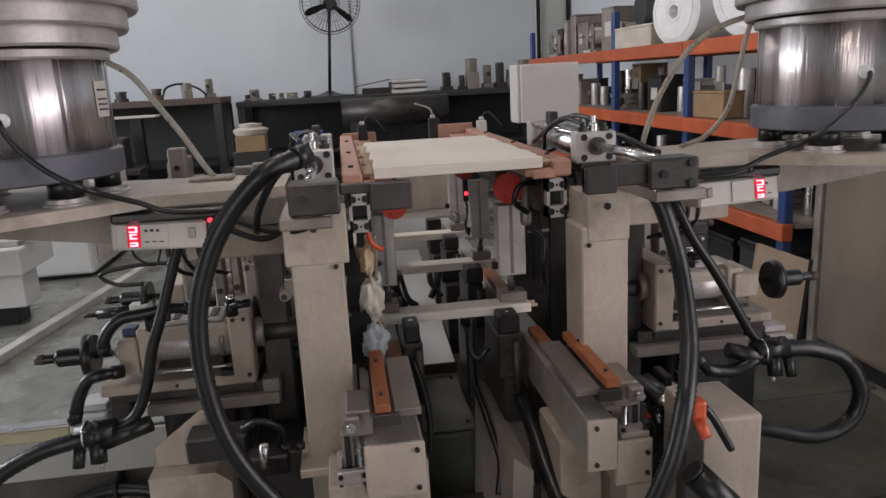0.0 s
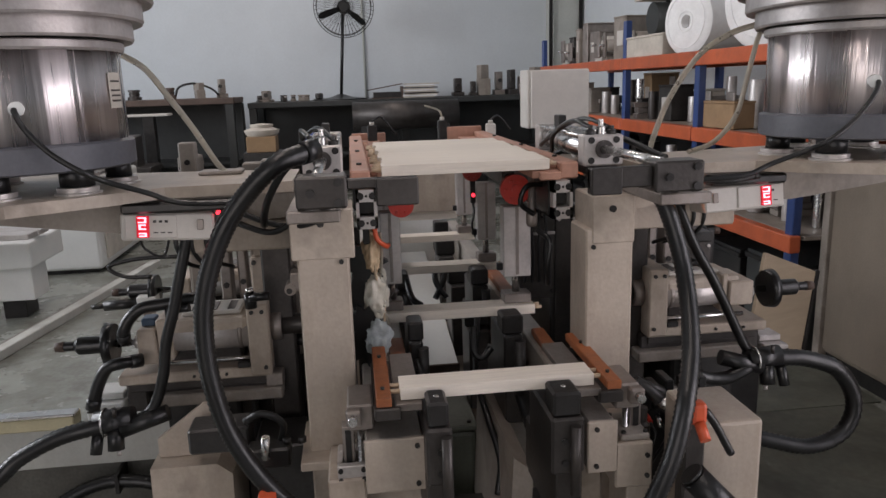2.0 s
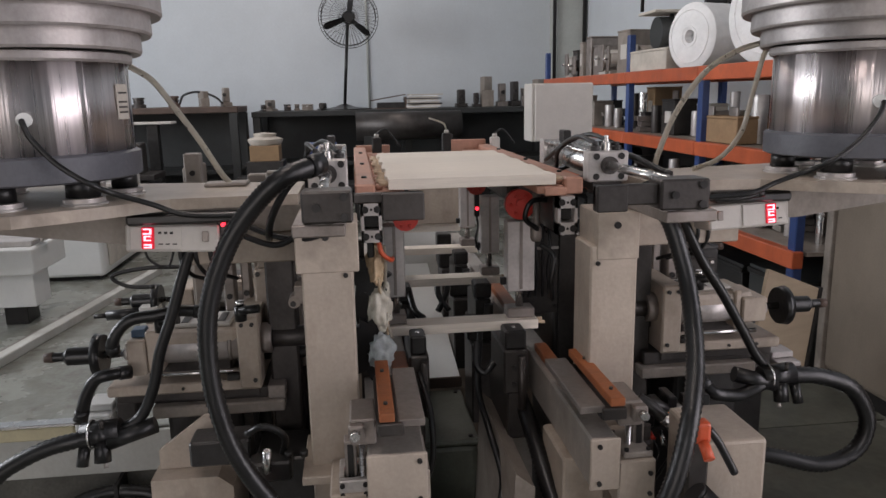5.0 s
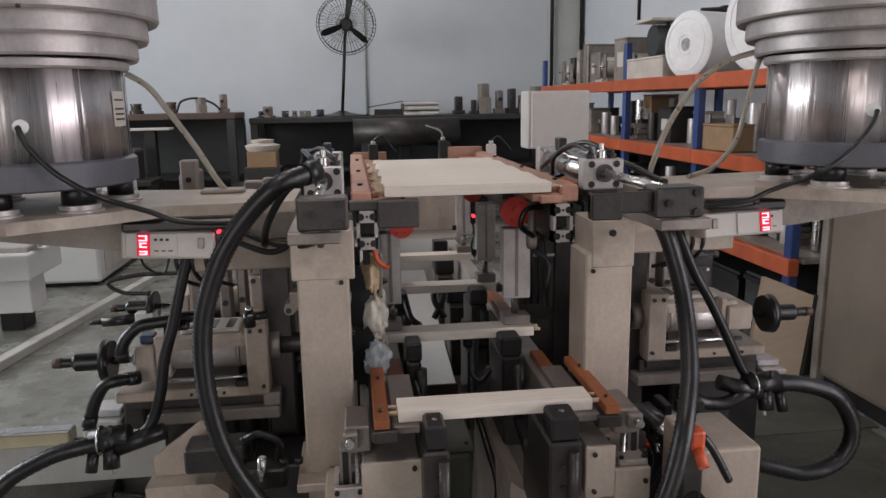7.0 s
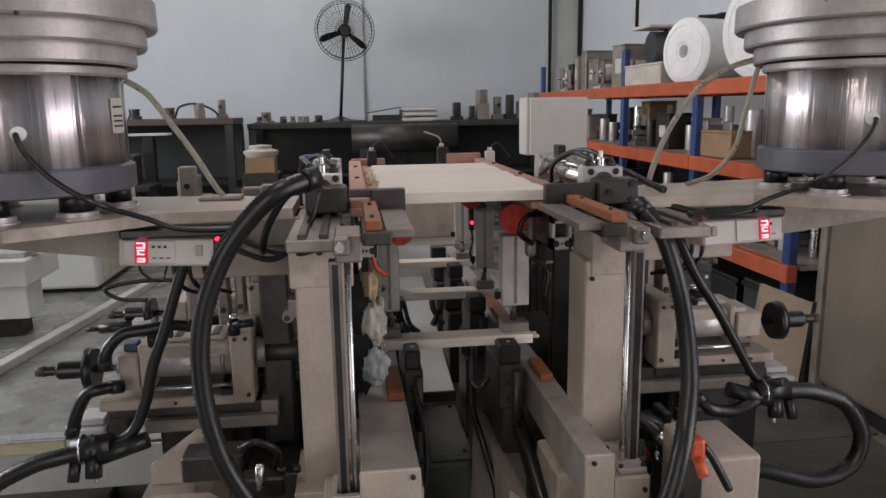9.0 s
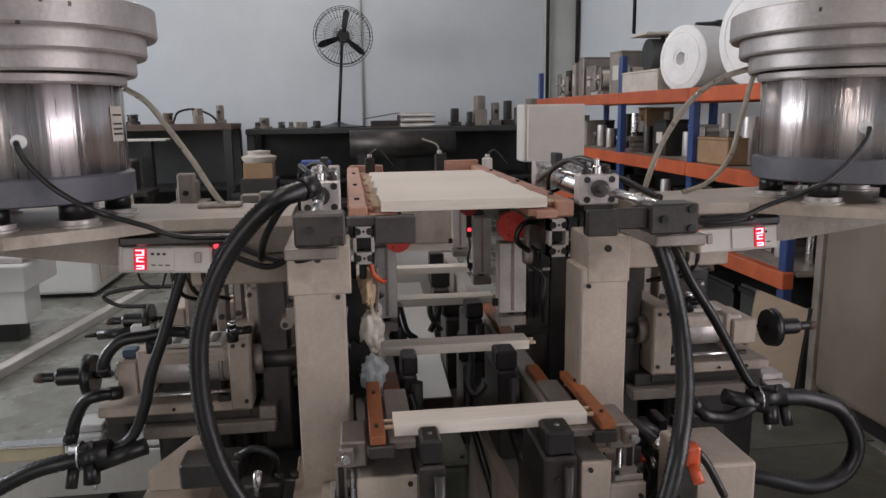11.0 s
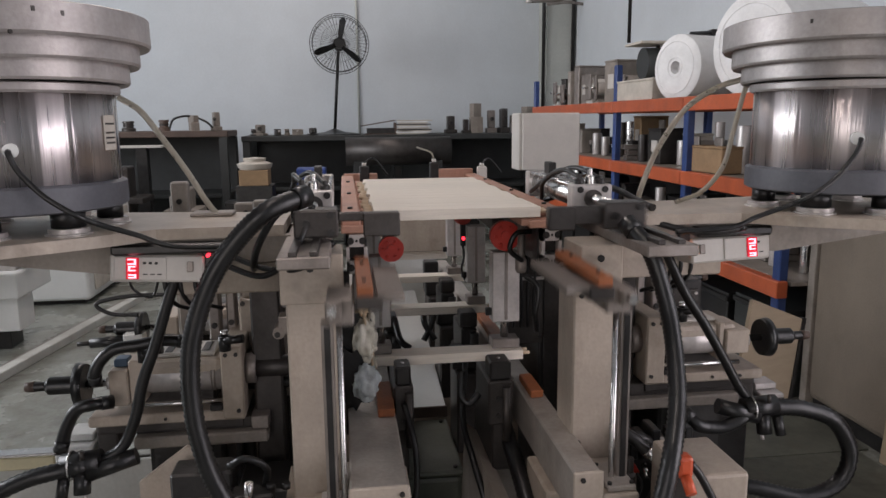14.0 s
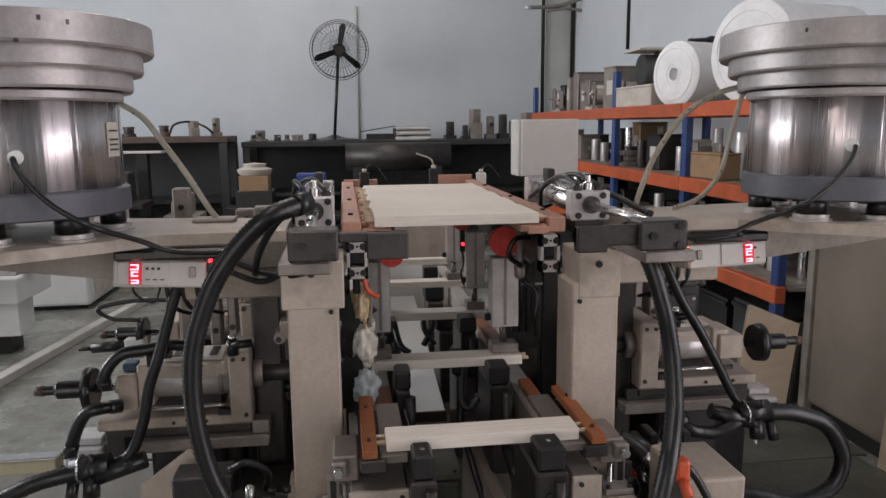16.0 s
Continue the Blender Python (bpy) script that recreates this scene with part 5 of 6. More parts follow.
    bolts(u, [(X(0.42 + 0.06 * k), y0 - 0.015, 0.645 + dz) for k in range(4)], 0.003)
    ra, rb = (0.680, 0.745) if s < 0 else (0.653, 0.708)
    part("rail_end", box(B(), X(ra), X(rb), y0 - 0.01, y0 + 0.11, (0.574 if s > 0 else 0.566) + dz, 0.597 + dz, 0.003), ALU if s > 0 else FARWHITE, u)
    part("rail_slot", box(B(), X(ra + 0.002), X(rb - 0.004), y0 + 0.015, y0 + 0.06, 0.5975 + dz, 0.611 + dz, 0.002), ALU if s > 0 else FARWHITE, u)
    part("rail_groove", box(B(), X(ra + 0.001), X(rb - 0.001), y0 - 0.0112, y0 - 0.0098, 0.584 + dz, 0.588 + dz, 0), STEEL, u)
    # ram
    zc, yc = (0.709 if s < 0 else 0.713) + dz, y0 + 0.02
    r = thing("ram", (X(0.69), yc, zc), "black ram handle with a rubber disc and chrome rod", "ram", "rams")
    o = 0.014 if s < 0 else -0.010
    part("rod", cyl(B(), (X(0.55), yc, zc), (X(0.675 + o), yc, zc), 0.0075, seg=12), CHROME, r)
    part("disc", cyl(B(), (X(0.672 + o), yc, zc), (X(0.688 + o), yc, zc), 0.038, 0.041, seg=28), BLACK, r)
    part("grip", lathe(B(), (0, 0, 0), [(0.014, 0.0), (0.017, 0.004), (0.017, 0.05), (0.013, 0.055), (0.009, 0.057), (0.009, 0.085), (0.006, 0.088)], 18), BLACK, None)
    g = scene.collection.objects[-1]
    g.data.transform(Matrix.Translation(Vector((X(0.688 + o), yc, zc)) - r.location) @ Vector((s, 0, 0)).to_track_quat('Z', 'Y').to_matrix().to_4x4())
    g.parent = r
    part("tip_cap", cyl(B(), (X(0.764 + o), yc, zc), (X(0.780 + o), yc, zc), 0.0102, 0.009, seg=14), BROWN, r, "rusty brown tip")
    return u, r


unit_l, ram_l = unit(-1, 0.0, 0.0, True)
unit_r, ram_r = unit(1, 0.0, 0.02, True)
unit_l2, ram_l2 = unit(-1, 0.42, -0.01, False)
unit_r2, ram_r2 = unit(1, 0.45, 0.05, False)

sr = thing("feed_cylinder", (-0.79, 0.54, 0.6), "small black feed cylinder with a thin rod", "cylinder")
part("barrel", cyl(B(), (-0.815, 0.52, 0.672), (-0.735, 0.52, 0.675), 0.0125, seg=18), BLACK, sr)
part("rod", cyl(B(), (-0.845, 0.52, 0.671), (-0.8145, 0.52, 0.672), 0.006, seg=10), GUN, sr)
part("block", box(B(), -0.735, -0.69, 0.50, 0.54, 0.66, 0.695, 0.003), FARWHITE, sr)
part("bracket", box(B(), -0.725, -0.70, 0.51, 0.53, 0.55, 0.6595, 0.002), GREYP, sr)

# upright brackets between units and columns
for s in (-1, 1):
    for (x, y, z0, z1, w) in ((0.468, 0.23, 0.757, 0.95, 0.022), (0.436, 0.24, 0.76, 0.95, 0.018)):
        t = thing("unit_bracket", (s * x, y, 0.6), "grey aluminium bracket between arm and drilling unit", "bracket", "unit brackets")
        part("bracket_plate", box(B(), s * x - w / 2, s * x + w / 2, y - 0.02, y + 0.02, 0.6, z1 + 0.005, 0.003), ALUD, t)
        part("bracket_foot", box(B(), s * x - w / 2 - 0.01, s * x + w / 2 + 0.01, y - 0.03, y + 0.03, 0.6, 0.62, 0.002), ALUD, t)
        bolts(t, [(s * x, y - 0.02, z1 - 0.03), (s * x, y - 0.02, z0 + 0.03)], 0.006)

# pale clamp bracket and its post behind the arching hose
cb = thing("clamp_bracket", (-0.396, 0.2, 0.7), "pale grey clamp bracket with dark bolts on a bar", "bracket")
part("bracket_block", box(B(), -0.416, -0.378, 0.19, 0.225, 0.733, 0.845, 0.004), CREAM, cb)
part("bracket_neck", box(B(), -0.408, -0.384, 0.195, 0.22, 0.8455, 0.95, 0.003), CREAM, cb)
part("cross_bar", box(B(), -0.3775, -0.31, 0.2, 0.215, 0.80, 0.822, 0.002), ALUD, cb)
part("lower_bar", box(B(), -0.42, -0.30, 0.205, 0.235, 0.69, 0.712, 0.002), ALUD, cb)
part("lower_link", box(B(), -0.405, -0.39, 0.205, 0.22, 0.7125, 0.7325, 0.001), STEEL, cb)
bolts(cb, [(-0.408, 0.19, 0.835), (-0.384, 0.19, 0.745)], 0.005)
hl = thing("hinge_lug", (-0.325, 0.0, 0.8), "small cream hinge lug with a bored hole", "lug")
part("lug_body", cyl(B(), (-0.316, -0.06, 0.842), (-0.316, -0.02, 0.842), 0.010, seg=18), ALUD, hl)
part("lug_bore", cyl(B(), (-0.318, -0.062, 0.84), (-0.318, -0.0598, 0.84), 0.005, seg=12), GUN, hl)
part("lug_web", box(B(), -0.316, -0.2975, -0.058, -0.022, 0.838, 0.87, 0.002), ALUD, hl)

# black boxes added to fill the dark gaps beside the columns
for (x0, x1, y0, y1, z0, z1) in ((-0.395, -0.30, 0.30, 0.40, 0.45, 0.74), (0.30, 0.36, 0.22, 0.36, 0.3, 0.72), (0.23, 0.30, 0.3, 0.5, 0.3, 0.9), (-0.30, -0.22, 0.28, 0.5, 0.3, 0.72), (0.40, 0.62, 0.30, 0.42, 0.3, 0.82)):
    t = thing("drive_housing", ((x0 + x1) / 2, (y0 + y1) / 2, 0.12), "black steel box added to fill the dark gap behind the column", "housing", "drive housings")
    part("housing_shell", box(B(), x0, x1, y0, y1, 0.12, z1, 0.006), GUN, t)
    part("housing_cover", box(B(), x0 + 0.01, x1 - 0.01, y0 - 0.004, y0 - 0.0005, z0 + 0.03, z1 - 0.02, 0.002), STEEL, t)
    bolts(t, [(x0 + 0.018, y0 - 0.004, z1 - 0.03), (x1 - 0.018, y0 - 0.004, z1 - 0.03)], 0.004, mat=ALU)

tp = thing("terminal_plate", (0.2, 0.26, 0.7), "dark terminal plate with a bright edge strip and tubes", "plate")
part("plate", box(B(), 0.150, 0.228, 0.262, 0.268, 0.70, 0.905, 0.001), STEEL, tp)
part("edge_strip", box(B(), 0.150, 0.228, 0.256, 0.2615, 0.845, 0.851, 0.0005), ALU, tp)
part("stay", box(B(), 0.196, 0.212, 0.2685, 0.2995, 0.72, 0.76, 0.001), STEEL, tp)
for k in range(4):
    part("air_tube", hose(B(), [(0.16 + 0.014 * k, 0.255, 0.90), (0.157 + 0.016 * k, 0.245, 0.86), (0.166 + 0.012 * k, 0.25, 0.80), (0.16 + 0.016 * k, 0.256, 0.74)], 0.0035, seg=6), RUBBER, tp)
    part("union", cyl(B(), (0.16 + 0.014 * k, 0.2555, 0.882), (0.16 + 0.014 * k, 0.2545, 0.894), 0.005, seg=8), CHROME if k % 2 else BLACK, tp)
bolts(tp, [(0.156, 0.262, 0.715), (0.222, 0.262, 0.715)], 0.004)

# valves and fittings crowded at the foot of the column
vb = thing("valve_bank", (0.33, -0.09, 0.4), "black pneumatic valve bank with chrome fittings", "valve bank")
part("valve_base", box(B(), 0.275, 0.40, -0.12, -0.06, 0.40, 0.60, 0.004), GUN, vb)
for k in range(6):
    xx = 0.282 + 0.02 * k
    part("valve_coil", box(B(), xx, xx + 0.015, -0.125, -0.075, 0.6005, 0.63 + 0.012 * (k % 3), 0.002), rng.choice([GUN, BLACK, STEEL]), vb)
    part("fitting", cyl(B(), (xx + 0.007, -0.14, 0.585 - 0.01 * (k % 2)), (xx + 0.007, -0.12, 0.59), 0.005, seg=10), CHROME if k % 2 else RED, vb)
    part("air_tube", hose(B(), [(xx + 0.007, -0.14, 0.585), (xx + 0.01, -0.155, 0.56), (xx + 0.012 * (k - 2), -0.14, 0.50), (xx, -0.11, 0.45)], 0.003, seg=6), RUBBER, vb)
part("swivel_arm", cyl(B(), (0.272, -0.13, 0.655), (0.345, -0.11, 0.615), 0.011, seg=12), GUN, vb)
part("swivel_joint", cyl(B(), (0.345, -0.125, 0.615), (0.345, -0.10, 0.615), 0.017, seg=16), ALU, vb)

pf = thing("pipe_fitting", (0.33, -0.15, 0.55), "dark pipe with a chrome union and elbow", "fitting")
part("pipe", hose(B(), [(0.262, -0.13, 0.66), (0.285, -0.14, 0.645), (0.31, -0.15, 0.62), (0.335, -0.155, 0.60)], 0.011, seg=12), GUN, pf)
part("union", cyl(B(), (0.302, -0.148, 0.632), (0.318, -0.152, 0.616), 0.0135, seg=8), CHROME, pf)
part("elbow", hose(B(), [(0.335, -0.155, 0.60), (0.345, -0.158, 0.592), (0.348, -0.158, 0.575), (0.348, -0.158, 0.55)], 0.0105, seg=12), ALU, pf)
part("collar", cyl(B(), (0.348, -0.158, 0.56), (0.348, -0.158, 0.572), 0.014, seg=8), CHROME, pf)

# low front castings
fb = thing("front_casting_block", (0.36, -0.3, 0.3), "cream base casting with an orange clamp lever", "casting")
part("block", box(B(), 0.302, 0.402, -0.30, -0.165, 0.25, 0.657, 0.006), CREAM, fb)
part("clamp_knob", box(B(), 0.264, 0.288, -0.345, -0.32, 0.678, 0.712, 0.006), ORANGE, fb, "orange clamp knob")
part("clamp_screw", cyl(B(), (0.277, -0.362, 0.664), (0.276, -0.343, 0.682), 0.008, seg=12), ORANGE, fb)
part("lever", hose(B(), [(0.287, -0.335, 0.698), (0.304, -0.335, 0.675), (0.3315, -0.335, 0.625)], 0.006, seg=8), BLACK, fb)
part("air_fitting", lathe(B(), (0.25, -0.2, 0.585), [(0.012, 0), (0.012, 0.03), (0.007, 0.035), (0.007, 0.06)], 12), STEEL, fb)
part("knob_post", box(B(), 0.266, 0.30, -0.318, -0.29, 0.5, 0.677, 0.004), STEEL, fb)
part("hand_grip", cyl(B(), (0.256, -0.37, 0.616), (0.315, -0.39, 0.553), 0.0205, seg=18), RUBBER, fb)
part("grip_cap", cyl(B(), (0.2525, -0.3688, 0.62), (0.2565, -0.3702, 0.6155), 0.018, seg=18), BLACK, fb)
fl = thing("front_casting", (-0.42, -0.05, 0.2), "cream sloped base casting under the drilling unit", "casting")
part("casting_body", prism(B(), [(-0.585, 0.1), (-0.45, 0.1), (-0.44, 0.515), (-0.465, 0.536), (-0.578, 0.536)], -0.06, 0.1), CREAM, fl)
part("gusset", prism(B(), [(-0.571, 0.537), (-0.571, 0.572), (-0.489, 0.632), (-0.462, 0.628), (-0.50, 0.572), (-0.51, 0.537)], -0.02, -0.008), CREAM, fl)
# black block put in for the dark gap under the drilling unit
part("recess_cover", box(B(), -0.408, -0.30, -0.02, 0.1, 0.1, 0.54, 0.004), GUN, fl)
part("dark_pad", box(B(), -0.50, -0.40, -0.10, -0.04, 0.575, 0.62, 0.004), GUN, fl)
part("valve_block", box(B(), -0.40, -0.33, -0.14, -0.10, 0.56, 0.595, 0.004), GUN, fl)
part("valve_spool", cyl(B(), (-0.37, -0.14, 0.58), (-0.366, -0.145, 0.62), 0.007, seg=12), CHROME, fl)
part("orange_knob", cyl(B(), (-0.37, -0.2, 0.50), (-0.36, -0.22, 0.56), 0.014, seg=12), ORANGE, fl)
bolts(fl, [(-0.335, -0.12, 0.595), (-0.31, -0.12, 0.595)], 0.007, (0, 0, 1), h=0.009)

# ---------- hoses ----------
HOSES = (
    ("corrugated_hose", "thick black corrugated hose arching beside the column", [(-0.258, -0.16, 1.082), (-0.275, -0.18, 1.078), (-0.312, -0.2, 1.064), (-0.355, -0.2, 1.024), (-0.393, -0.2, 0.97), (-0.422, -0.2, 0.897), (-0.433, -0.2, 0.825), (-0.429, -0.2, 0.739), (-0.408, -0.2, 0.653), (-0.364, -0.2, 0.57), (-0.31, -0.2, 0.51), (-0.25, -0.19, 0.47)], 0.0152, 0.006),
    ("corrugated_hose", "thick black corrugated hose arching beside the column", [(0.252, -0.15, 1.025), (0.270, -0.2, 0.988), (0.287, -0.22, 0.926), (0.291, -0.25, 0.862), (0.274, -0.31, 0.788), (0.243, -0.365, 0.731), (0.218, -0.385, 0.659), (0.192, -0.385, 0.592), (0.162, -0.38, 0.525), (0.12, -0.36, 0.45)], 0.0142, 0.006),
    ("corrugated_hose", "black corrugated suction hose looping to the floor side", [(0.60, 0.0, 0.628), (0.635, 0.0, 0.627), (0.69, 0.0, 0.620), (0.76, 0.0, 0.59), (0.80, 0.0, 0.52), (0.78, 0.0, 0.455), (0.704, 0.0, 0.43), (0.60, 0.02, 0.45), (0.5, 0.04, 0.455)], 0.017, 0.008),
    ("rubber_hose", "black rubber hose running down to a clamp", [(0.372, 0.0, 0.975), (0.389, 0.0, 0.946), (0.429, 0.0, 0.869), (0.476, 0.0, 0.799), (0.519, 0.0, 0.728), (0.556, 0.0, 0.667), (0.594, 0.0, 0.63)], 0.0095, 0),
    ("corrugated_hose", "black corrugated hose running off beside the unit", [(-1.0, -0.05, 0.43), (-0.873, -0.03, 0.521), (-0.829, -0.02, 0.557), (-0.764, -0.02, 0.589), (-0.712, -0.02, 0.602), (-0.66, -0.01, 0.607)], 0.015, 0.008),
    ("rubber_hose", "black rubber hose hanging from the controller", [(-0.478, 0.0, 0.96), (-0.497, 0.0, 0.911), (-0.513, 0.0, 0.867), (-0.533, 0.0, 0.809), (-0.557, 0.0, 0.749), (-0.573, 0.0, 0.688), (-0.60, 0.0, 0.632), (-0.645, 0.0, 0.604)], 0.010, 0),
    ("rubber_hose", "short black air hose curling round the ram", [(-0.722, 0.05, 0.612), (-0.708, 0.05, 0.654), (-0.689, 0.05, 0.685), (-0.663, 0.05, 0.694), (-0.634, 0.07, 0.690)], 0.0115, 0),
    ("rubber_hose", "short black air hose over the drilling unit", [(-0.655, 0.06, 0.735), (-0.652, 0.05, 0.752), (-0.639, 0.05, 0.776), (-0.614, 0.05, 0.795), (-0.57, 0.05, 0.801), (-0.53, 0.055, 0.806), (-0.49, 0.06, 0.80)], 0.011, 0),
    ("rubber_hose", "thick black hose curving under the slide plate", [(0.44, 0.0, 0.63), (0.455, -0.02, 0.613), (0.478, -0.02, 0.605), (0.513, -0.02, 0.603), (0.547, -0.02, 0.617), (0.585, -0.01, 0.632)], 0.013, 0),
    ("black_cable", "black cable lying along the feeder stand", [(0.50, -0.07, 1.0), (0.44, -0.07, 0.992), (0.38, -0.06, 1.0), (0.34, -0.04, 1.012)], 0.006, 0),
    ("rubber_hose", "black hose beside the corrugated hose", [(-0.272, -0.13, 1.075), (-0.305, -0.15, 1.05), (-0.335, -0.13, 1.0), (-0.35, -0.06, 0.955), (-0.36, 0.1, 0.94)], 0.006, 0),
    ("black_cable", "thin wire under the controller", [(-0.56, -0.02, 0.94), (-0.555, -0.01, 0.915), (-0.53, 0.0, 0.90), (-0.515, 0.0, 0.935)], 0.0022, 0),
    ("black_cable", "black cable loop hanging at the column foot", [(-0.40, -0.12, 0.64), (-0.37, -0.13, 0.655), (-0.34, -0.12, 0.63), (-0.35, -0.1, 0.58)], 0.006, 0),
    ("black_cable", "thin black cable loop by the far unit", [(-0.60, 0.45, 0.80), (-0.70, 0.45, 0.80), (-0.77, 0.45, 0.785), (-0.74, 0.45, 0.76), (-0.68, 0.45, 0.755)], 0.005, 0),
    ("black_cable", "thin black cables over the column top", [(-0.22, -0.1, 1.0), (-0.26, -0.13, 0.97), (-0.32, -0.1, 0.96), (-0.41, -0.05, 0.985)], 0.005, 0),
    ("black_cable", "thin black cables over the column top", [(-0.25, -0.1, 1.06), (-0.275, -0.13, 1.0), (-0.33, -0.1, 0.95), (-0.41, -0.05, 0.965)], 0.005, 0),
    ("black_cable", "thin black cable on the feeder stand", [(0.20, 0.3, 1.0), (0.3, 0.15, 1.06), (0.36, 0.0, 1.03)], 0.006, 0),
)
sliding, swinging = {-1: [unit_l, ram_l], 1: [unit_r, ram_r]}, {}
for nm, lb, pts, r, ribs in HOSES:
    hs = thing(nm, pts[0], lb, "hose", "hoses and cables")
    if "down to a clamp" in lb or "from the controller" in lb:
        swinging[1 if pts[0][0] > 0 else -1] = (hs, pts[0][2] - pts[-1][2])
    elif "looping" in lb or "running off" in lb or "short black air" in lb or "under the slide" in lb:
        sliding[1 if pts[0][0] > 0 else -1].append(hs)
    part("tubing", hose(B(), pts, r, ribs, seg=14 if ribs else 9), RUBBER, hs)
    for a_, b_ in ((pts[0], pts[1]), (pts[-1], pts[-2])):
        d_ = (Vector(b_) - Vector(a_)).normalized()
        part("end_cuff", cyl(B(), Vector(a_) - d_ * r * 0.2, Vector(a_) + d_ * r * 1.6, r * 1.12, seg=14), BLACK, hs)
for (cx, cy, cz, s) in ((-0.665, -0.005, 0.606, -1), (0.592, -0.01, 0.632, 1)):
    t = thing("hose_clamp", (cx, cy, cz), "black hose coupling with wire clamps and screws", "hose clamp", "hose clamps")
    sliding[s].append(t)
    part("coupling", cyl(B(), (cx - 0.035, cy, cz), (cx + 0.03, cy, cz + 0.005), 0.021, seg=18), BLACK, t)
    part("branch", cyl(B(), (cx - s * 0.01, cy - 0.01, cz - 0.012), (cx - s * 0.09, cy, cz - 0.01 + 0.02), 0.015, seg=14), BLACK, t)
    part("valve_drop", cyl(B(), (cx + s * 0.0, cy - 0.02, cz - 0.045), (cx, cy - 0.01, cz - 0.01), 0.014, seg=14), BLACK, t)
    part("valve_drop", cyl(B(), (cx + s * 0.035, cy - 0.02, cz - 0.05), (cx + s * 0.03, cy - 0.01, cz - 0.015), 0.010, seg=14), BLACK, t)
    part("wire_ring", hose(B(), [(cx - 0.02, cy + 0.024 * math.cos(q), cz + 0.024 * math.sin(q)) for q in [i * math.pi / 6 for i in range(13)]], 0.002, seg=6, per=3), CHROME, t)
    part("screw", cyl(B(), (cx + 0.005, cy - 0.02, cz + 0.018), (cx + 0.005, cy - 0.02, cz + 0.034), 0.004, seg=8), STEEL, t)
    part("screw", cyl(B(), (cx - s * 0.005, cy - 0.022, cz - 0.055), (cx - s * 0.005, cy - 0.02, cz - 0.045), 0.004, seg=8), ALU, t)
for (x, y, z) in ((-0.565, 0.05, 0.79), (-0.425, 0.06, 0.80), (0.455, 0.06, 0.815)):
    t = thing("air_elbow", (x, y, z - 0.02), "black and chrome air elbow fitting", "fitting", "air fittings")
    sliding[1 if x > 0 else -1].append(t)
    part("elbow", cyl(B(), (x, y, z - 0.02), (x, y, z + 0.008), 0.011, seg=12), BLACK, t)
    part("ring", cyl(B(), (x, y, z + 0.008), (x, y, z + 0.018), 0.007, seg=12), CHROME, t)
    part("arm", cyl(B(), (x, y - 0.005, z), (x + 0.035, y - 0.01, z + 0.004), 0.008, seg=10), BLACK, t)

# ---------- moving things ----------
SL, SW, ST = 0.149, 0.05, 0.019   # half length, width and thickness of a slat


def make_slat(k):
    t = thing("wooden_slat", (0, 0, 0), "pale planed wooden slat with dowels in both ends", "slat", "wooden slats")
    part("slat_board", box(B(), -SL, SL, 0.0002, SW - 0.0002, 0, ST, 0.0007), WOOD, t)
    for s in (-1, 1):
        for y in (0.014, 0.036):
            part("dowel", cyl(B(), (s * (SL - 0.002), y, ST / 2), (s * (SL + 0.016), y, ST / 2), 0.004, 0.0036, seg=10), DOWEL, t)
    return t


slats = [make_slat(0)]
for k in range(18):
    slats.append(copy_thing(slats[0], Matrix()))

